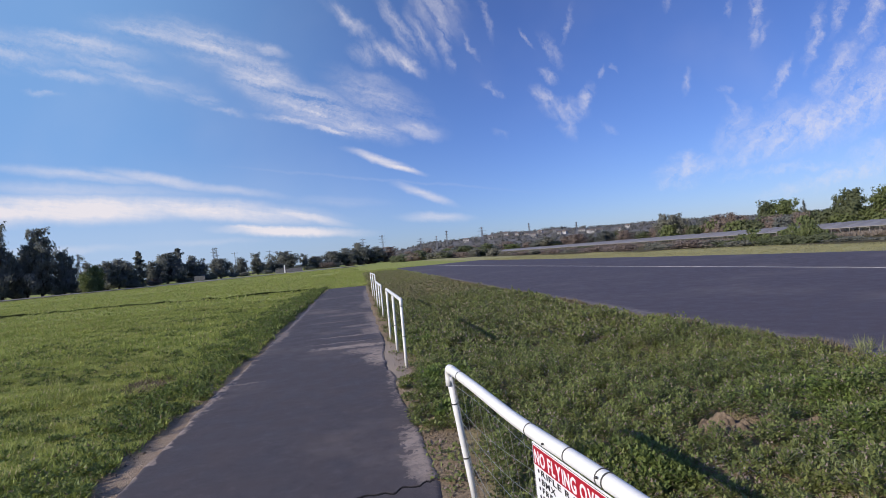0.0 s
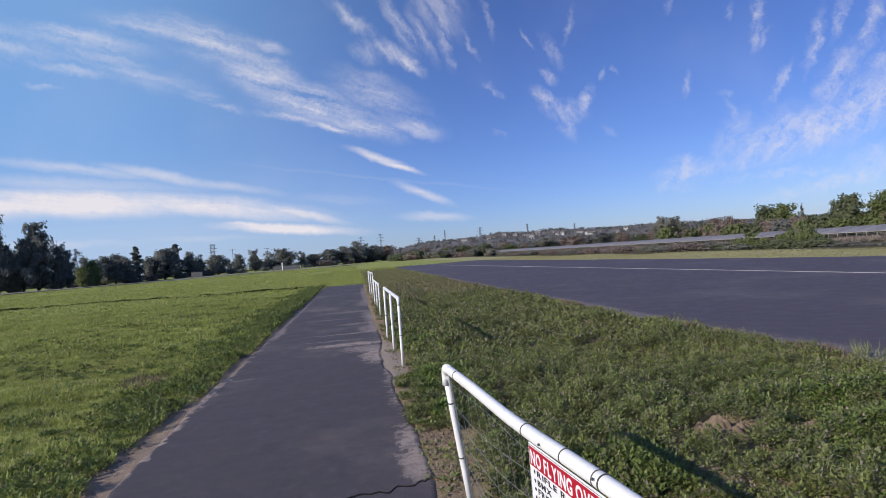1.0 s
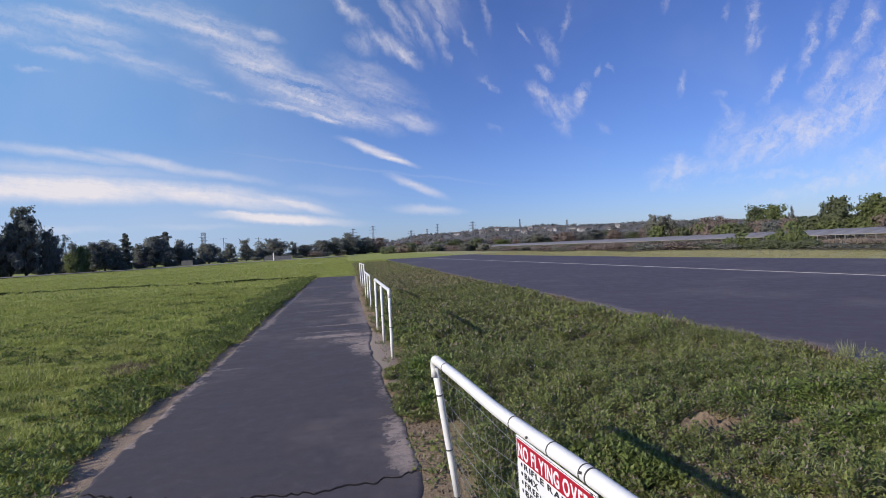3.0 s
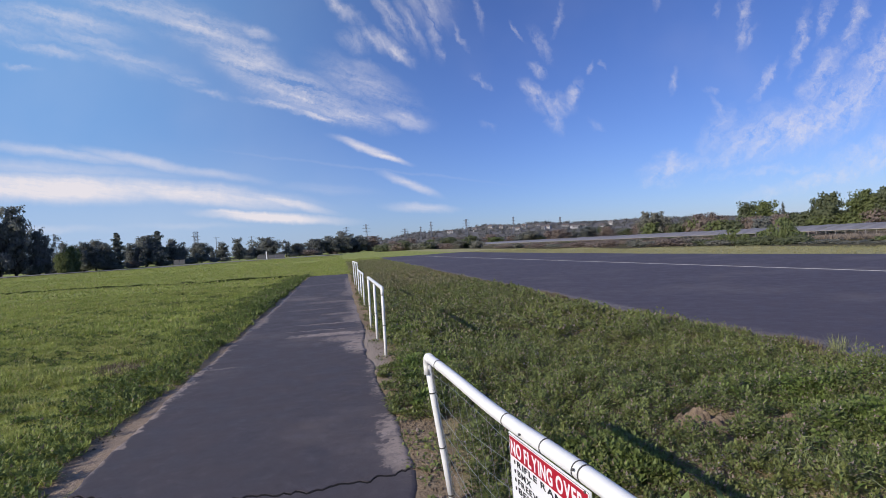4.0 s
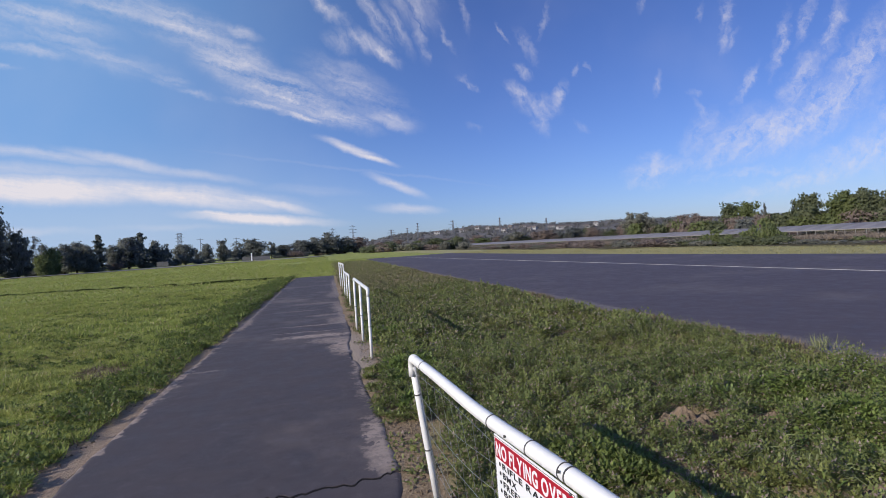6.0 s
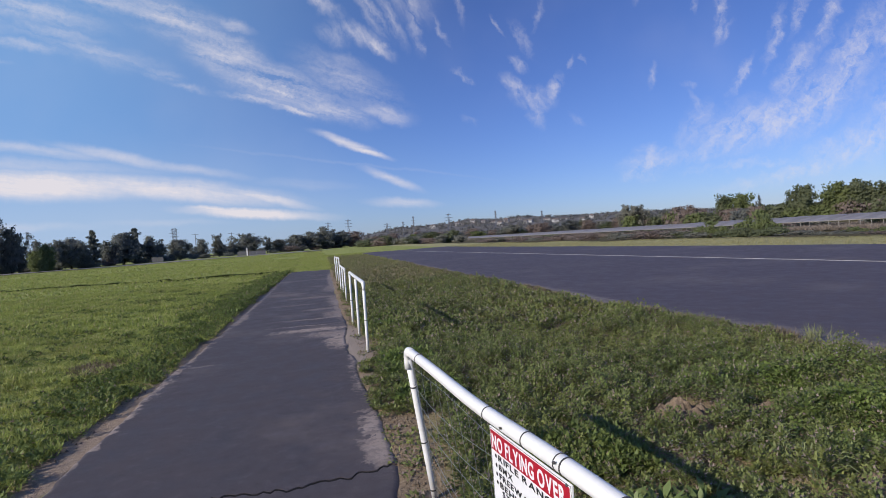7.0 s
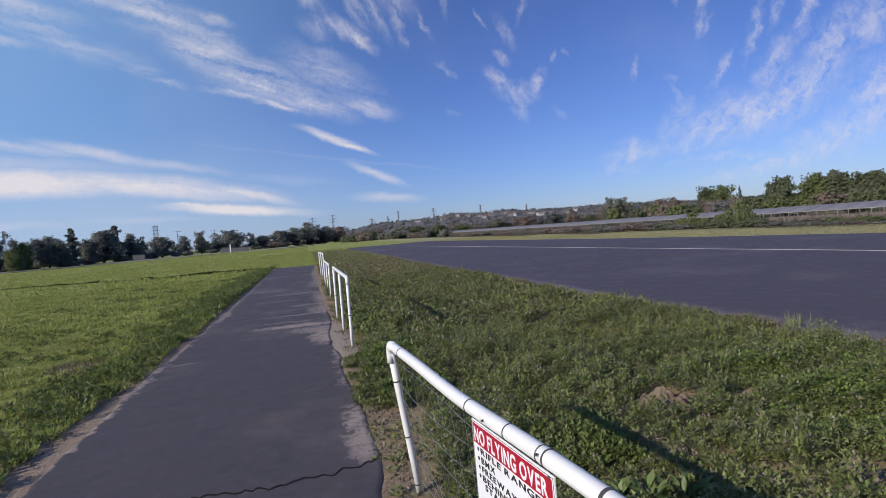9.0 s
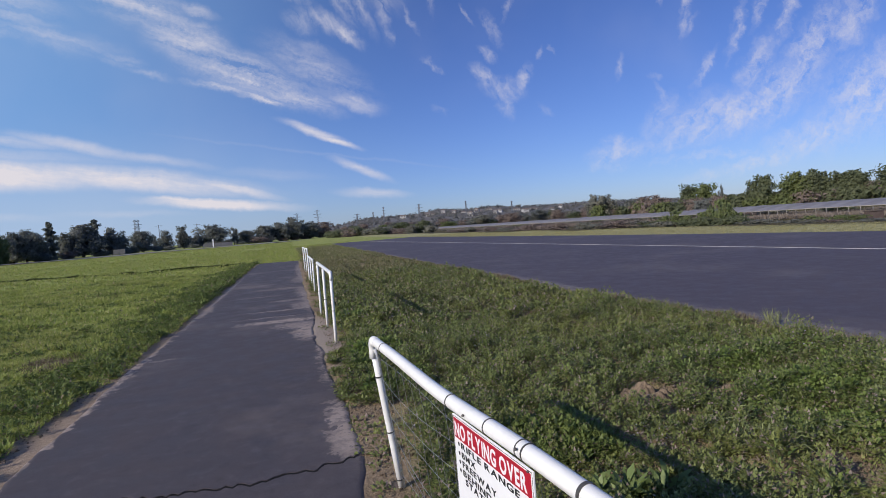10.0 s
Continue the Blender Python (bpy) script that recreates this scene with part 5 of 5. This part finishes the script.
# ---- the long shade house ----
def shade_house():
    x0, x1, y0, y1 = 70.0, 75.5, 30.0, 285.0
    base = empty("shade_house", (x0, y0, -1.05), "long low shade house with a grey cloth roof on posts", "shade house")
    bay = 1.55
    n = int((y1 - y0) / bay)
    roofs, posts = [], []
    bm = bmesh.new()
    tube(bm, [(0, 0, -0.1), (0, 0, 1.20)], 0.045, 6)
    post_mesh = bpy.data.meshes.new("post")
    bm.to_mesh(post_mesh)
    bm.free()
    post_mesh.materials.append(M_TIMBER)
    bm = bmesh.new()      # one bay of cloth, sagging a little
    k = 6
    for side in (0, 0.02):
        grid = [[bm.verts.new((5.5 * i / k, (bay * 2 - 0.03) * j / 4, 1.22 + 0.80 * math.sin(math.pi / 2 * i / k) - side - 0.05 * math.sin(math.pi * j / 4)))
                 for j in range(5)] for i in range(k + 1)]
        for i in range(k):
            for j in range(4):
                bm.faces.new((grid[i][j], grid[i + 1][j], grid[i + 1][j + 1], grid[i][j + 1]))
    cloth = bpy.data.meshes.new("roof_cloth")
    bm.to_mesh(cloth)
    bm.free()
    cloth.materials.append(M_SHADE)
    for i in range(n + 1):
        p = new("post", post_mesh)
        p.parent = base
        p.location = (0.05, i * bay, 0)
        p.rotation_euler = (0, radians(turns.uniform(-1, 1)), 0)
        if i % 2 == 0 and i < n - 1:
            r = new("roof_cloth", cloth)
            r.parent = base
            r.location = (0, i * bay, turns.uniform(-0.03, 0.03))
            q = new("post", post_mesh)
            q.parent = base
            q.location = (5.3, i * bay, 0)
            q.scale = (1, 1, 1.6)
    bm = bmesh.new()
    box(bm, (-0.05, 0, 1.14), (0.05, n * bay, 1.22))
    part("beam", bm, M_TIMBER, base, "weathered timber beam")


shade_house()
x, y = places(15000, 62, 82, 34, 150, lambda x, y: lattice(x, y, 2.5, 56) > 0.3)
scatter("dry_brush", x, y, 5, 0.55, 0.10, 0.25, 0.35, (0.5, 1.4), foliage("dry_brush_stems", (0.200, 0.165, 0.130), (0.400, 0.330, 0.260), 0.1, through_light=0.4),
        "tall dry brown brush under the shade house", "brush", blades=True)


def brown_box():
    x, y = 48.0, 35.4
    base = empty("utility_box", (x, y, float(height(x, y)) - 0.03), "dark brown weathered box among the scrub", "box")
    base.rotation_euler = (0, 0, radians(-52))
    bm = bmesh.new()
    box(bm, (-0.66, -0.4, 0.0), (0.66, 0.4, 0.86), 0.03)
    part("body", bm, M_BOX, base)
    bm = bmesh.new()
    box(bm, (-0.70, -0.44, 0.87), (0.70, 0.44, 0.93), 0.02)
    part("lid", bm, M_BOX, base)


brown_box()


# ---- across the field: road, barrier, post, boards ----
def strip(name, pts, wide, top, mat, label, category):
    bm = bmesh.new()
    rows = []
    for i, (x, y) in enumerate(pts):
        x2, y2 = pts[min(i + 1, len(pts) - 1)]
        x1, y1 = pts[max(i - 1, 0)]
        d = Vector((x2 - x1, y2 - y1, 0)).normalized()
        nrm = Vector((-d.y, d.x, 0)) * wide / 2
        z = float(height(x, y)) + top
        rows.append([bm.verts.new(Vector((x, y, z)) + nrm * s) for s in (1, 0.3, -0.3, -1)])
    for a, b in zip(rows, rows[1:]):
        for i in range(3):
            bm.faces.new((a[i], a[i + 1], b[i + 1], b[i]))
    me = bpy.data.meshes.new(name)
    bm.to_mesh(me)
    bm.free()
    return thing(name, me, mat, label, category, kind="structure")


strip("road", [(-110, 95), (-78, 118), (-60, 132), (-48, 146), (-34, 158), (-18, 176), (0, 205)], 17.0, 0.12, M_ROAD, "grey gravel road before the trees", "road")


def barrier():
    base = empty("barrier", (0, 0, 0), "pale low barrier rail behind the tree trunks", "barrier")
    pts = [(-100, 128), (-74, 156), (-62, 186), (-50, 206), (-38, 230)]
    for (xa, ya), (xb, yb) in zip(pts, pts[1:]):
        a, b = Vector((xa, ya, 0.75)), Vector((xb, yb, 0.75))
        d = (b - a).normalized()
        s = Vector((-d.y, d.x, 0)) * 0.06
        bm = bmesh.new()
        for lo, hi in ((-0.22, 0.22),):
            v = [bm.verts.new(p + s * t + Vector((0, 0, z))) for p in (a, b) for t in (-1, 1) for z in (lo, hi)]
            for f in ((0, 1, 3, 2), (4, 6, 7, 5), (0, 2, 6, 4), (1, 5, 7, 3), (0, 4, 5, 1), (2, 3, 7, 6)):
                bm.faces.new([v[i] for i in f])
        part("rail", bm, M_TIMBER, base)
        for k in range(8):
            p = a.lerp(b, k / 8)
            bm = bmesh.new()
            tube(bm, [(p.x, p.y, -0.1), (p.x, p.y, 0.6)], 0.09, 6)
            part("post", bm, M_TIMBER, base)


barrier()


def marker_post():
    base = empty("marker_post", (-22.0, 170, 0), "white marker post with a narrow board on grass", "post")
    bm = bmesh.new()
    box(bm, (-0.17, -0.05, 0.0), (0.17, 0.05, 2.45), 0.03)
    part("board", bm, M_PVC, base)
    bm = bmesh.new()
    tube(bm, [(0.34, 0.1, -0.1), (0.34, 0.1, 2.0)], 0.09, 8)
    part("post", bm, M_BARK, base)


marker_post()


def screen(x, y, wide, tall, label):
    base = empty("board_screen", (x, y, 0), label, "screen", "grey screens across the field")
    n = max(2, int(wide / 2.4))
    for i in range(n + 1):
        bm = bmesh.new()
        tube(bm, [(wide * i / n, 0, -0.1), (wide * i / n, 0, tall + 0.1)], 0.06, 6)
        part("post", bm, M_STEEL, base)
    for i in range(n):
        bm = bmesh.new()
        box(bm, (wide * i / n + 0.07, -0.02, 0.15), (wide * (i + 1) / n - 0.07, 0.02, tall), 0.01)
        part("panel", bm, M_BOARD, base)


screen(-27.0, 186, 8.6, 1.35, "grey board screen behind the white post")
screen(-48.4, 172, 3.0, 1.55, "small grey board screen at the field's edge")


# ---- hill with houses ----
def ridge(b):
    """The hill's height by bearing, in degrees clockwise from +y."""
    return np.interp(b, [-2, 3, 6.5, 9.5, 12.5, 15.4, 17.2, 20.6, 24, 26.9, 29.6, 31.7, 37.2, 44, 55], [2, 15, 27, 33, 36, 43, 39, 41, 34, 33, 33, 31, 23, 16, 6])


def hill_height(x, y):
    b, d = np.degrees(np.arctan2(x, y)), np.hypot(x, y)
    return -1.5 + (ridge(b) + 1.5) * step(d, 620, 1500) + 7 * (lattice(x, y, 90, 91) - 0.5) * step(d, 700, 1300) * step(1500 - d, -200, 100)


bb, dd = np.meshgrid(np.linspace(-4, 58, 160), np.concatenate([np.linspace(600, 1500, 40), np.linspace(1540, 2100, 6)]))
HX, HY = dd * np.sin(np.radians(bb)), dd * np.cos(np.radians(bb))
HZ = np.where(dd <= 1500, hill_height(HX, HY), hill_height(HX * 1500 / dd, HY * 1500 / dd) * (1 - 0.5 * step(dd, 1500, 2100)))
idx = np.arange(bb.size).reshape(bb.shape)
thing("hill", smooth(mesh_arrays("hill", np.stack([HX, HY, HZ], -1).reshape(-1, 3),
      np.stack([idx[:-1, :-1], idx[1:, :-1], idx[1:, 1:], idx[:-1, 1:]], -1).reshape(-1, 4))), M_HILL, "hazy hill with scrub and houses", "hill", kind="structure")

n = 1900
hb, hd = RNG.uniform(-1, 45, n), RNG.uniform(640, 1520, n)
cx, cy = hd * np.sin(np.radians(hb)), hd * np.cos(np.radians(hb))
cz = hill_height(cx, cy)
per = 14
size = np.repeat(RNG.uniform(1.6, 4.4, n), per)
U = RNG.standard_normal((n * per, 3))
U /= np.linalg.norm(U, axis=1)[:, None]
P = np.repeat(np.stack([cx, cy, cz], -1), per, 0) + U * size[:, None] * np.array([1.0, 1.0, 0.6])
P[:, 2] += size * 0.4
D = RNG.standard_normal((n * per, 3))
D /= np.linalg.norm(D, axis=1)[:, None]
S = np.cross(D, U)
S /= np.linalg.norm(S, axis=1)[:, None] + 1e-9
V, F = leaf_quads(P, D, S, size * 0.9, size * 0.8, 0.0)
# scrub greyed in its colour too, in place of distance haze
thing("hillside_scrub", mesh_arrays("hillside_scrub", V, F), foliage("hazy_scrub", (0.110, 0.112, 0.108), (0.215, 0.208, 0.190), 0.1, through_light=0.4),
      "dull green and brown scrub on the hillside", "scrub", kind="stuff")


def house(x, y, z, wide, deep, tall, turn, label):
    base = empty("house", (x, y, z), label, "house", "houses on the hill")
    base.rotation_euler = (0, 0, radians(turn))
    bm = bmesh.new()
    box(bm, (-wide / 2, -deep / 2, -4), (wide / 2, deep / 2, tall))
    part("wall", bm, M_STUCCO, base)
    bm = bmesh.new()
    e = 0.6
    a = [bm.verts.new(p) for p in ((-wide / 2 - e, -deep / 2 - e, tall), (wide / 2 + e, -deep / 2 - e, tall), (wide / 2 + e, deep / 2 + e, tall),
                                   (-wide / 2 - e, deep / 2 + e, tall), (-wide / 4, 0, tall + 2.0), (wide / 4, 0, tall + 2.0))]
    for f in ((0, 1, 5, 4), (2, 3, 4, 5), (1, 2, 5), (3, 0, 4), (3, 2, 1, 0)):
        bm.faces.new([a[i] for i in f])
    part("roof", bm, M_TILE_ROOF, base)
    for k in range(3):
        bm = bmesh.new()
        cxw = wide * (k - 1) * 0.3
        box(bm, (cxw - 0.9, -deep / 2 - 0.04, tall - 2.2), (cxw + 0.9, -deep / 2 + 0.02, tall - 0.7))
        part("window", bm, M_BLACK, base)


for x, y, z, wide in ((237, 1176, 23, 12), (325, 1154, 21, 11), (341, 1151, 20, 13), (367, 1143, 22, 24), (382, 1137, 13, 9), (417, 1125, 24, 26),
                      (451, 1112, 18, 12), (473, 1103, 20, 22), (577, 1052, 12, 14), (601, 1038, 12, 12), (557, 1063, 9, 12), (286, 1165, 16, 10), (300, 1160, 22, 12), (398, 1130, 20, 13), (434, 1118, 14, 10), (505, 1090, 18, 15),
                      (525, 1080, 12, 11), (540, 1072, 16, 12), (495, 1094, 10, 10)):
    house(x * 0.97, y * 0.97, z - 0.5, min(wide, 14), 10, 5.5, -math.degrees(math.atan2(x, y)) + turns.uniform(-20, 20), "pale house with a tiled roof on the hill")


for i in range(12):      # smaller houses scattered over the slope
    b = radians(turns.uniform(12, 29.5))
    d = turns.uniform(1020, 1180)
    x, y = d * math.sin(b), d * math.cos(b)
    house(x, y, float(hill_height(x, y)) + turns.uniform(0.5, 2.0), turns.uniform(7, 11), 8, 4.5, -math.degrees(b) + turns.uniform(-25, 25), "small pale house on the hillside")


# ---- power line towers ----
def pylon(x, y, top, kind):
    base = empty("power_tower", (x, y, -1), "grey steel lattice power line tower" if kind != "pole" else "tall power pole with a crossarm", "power tower", "power line towers")
    h = top + 1
    r = 0.12
    if kind == "pole":
        bm = bmesh.new()
        tube(bm, [(0, 0, 0), (0, 0, h)], 0.4, 6)
        part("mast", bm, M_STEEL, base)
        bm = bmesh.new()
        tube(bm, [(-5, 0, h - 1.5), (5, 0, h - 1.5)], 0.25, 5)
        part("arm", bm, M_STEEL, base)
        return
    foot, neck = (3.6, 1.0) if kind != "slim" else (1.4, 0.7)
    if kind == "twin":
        foot, neck = 3.2, 2.6
    corners = ((-1, -1), (1, -1), (1, 1), (-1, 1))

    def w_at(z):
        return foot + (neck - foot) * min(1, z / (h * 0.7))

    for cx_, cy_ in corners:
        bm = bmesh.new()
        tube(bm, [(cx_ * w_at(z), cy_ * w_at(z), z) for z in (0, h * 0.35, h * 0.7, h)], r * 1.3, 5)
        part("leg", bm, M_STEEL, base)
    bm = bmesh.new()
    levels = [h * (i / 9) ** 0.9 for i in range(10)]
    for z0, z1 in zip(levels, levels[1:]):
        for i in range(4):
            a, b = corners[i], corners[(i + 1) % 4]
            w0, w1 = w_at(z0), w_at(z1)
            tube(bm, [(a[0] * w0, a[1] * w0, z0), (b[0] * w1, b[1] * w1, z1)], r, 4)
            tube(bm, [(b[0] * w0, b[1] * w0, z0), (a[0] * w1, a[1] * w1, z1)], r, 4)
            tube(bm, [(a[0] * w1, a[1] * w1, z1), (b[0] * w1, b[1] * w1, z1)], r, 4)
    part("bracing", bm, M_STEEL, base)
    for z, reach in ((h * 0.72, 6.0), (h * 0.84, 7.0), (h * 0.96, 5.0)):
        if kind == "slim":
            reach *= 0.45
        bm = bmesh.new()
        for s in (-1, 1):
            tube(bm, [(0, 0, z + 0.9), (s * reach, 0, z)], r, 4)
            tube(bm, [(0, -neck, z), (s * reach, 0, z)], r, 4)
            tube(bm, [(0, neck, z), (s * reach, 0, z)], r, 4)
        part("arm", bm, M_STEEL, base)


for x, y, top, kind in ((-377, 817, 45.7, "lattice"), (-213, 874, 41.6, "twin"), (10, 900, 37.6, "lattice"), (42, 899, 40.6, "lattice"),
                        (104, 894, 30.0, "lattice"), (147, 888, 38.8, "slim"), (130, 891, 31.4, "slim"), (204, 877, 39.3, "lattice"),
                        (278, 856, 38.5, "slim"), (348, 830, 32.9, "slim"), (-186, 881, 32.7, "pole"), (-136, 890, 31.3, "pole")):
    pylon(x, y, top, kind)
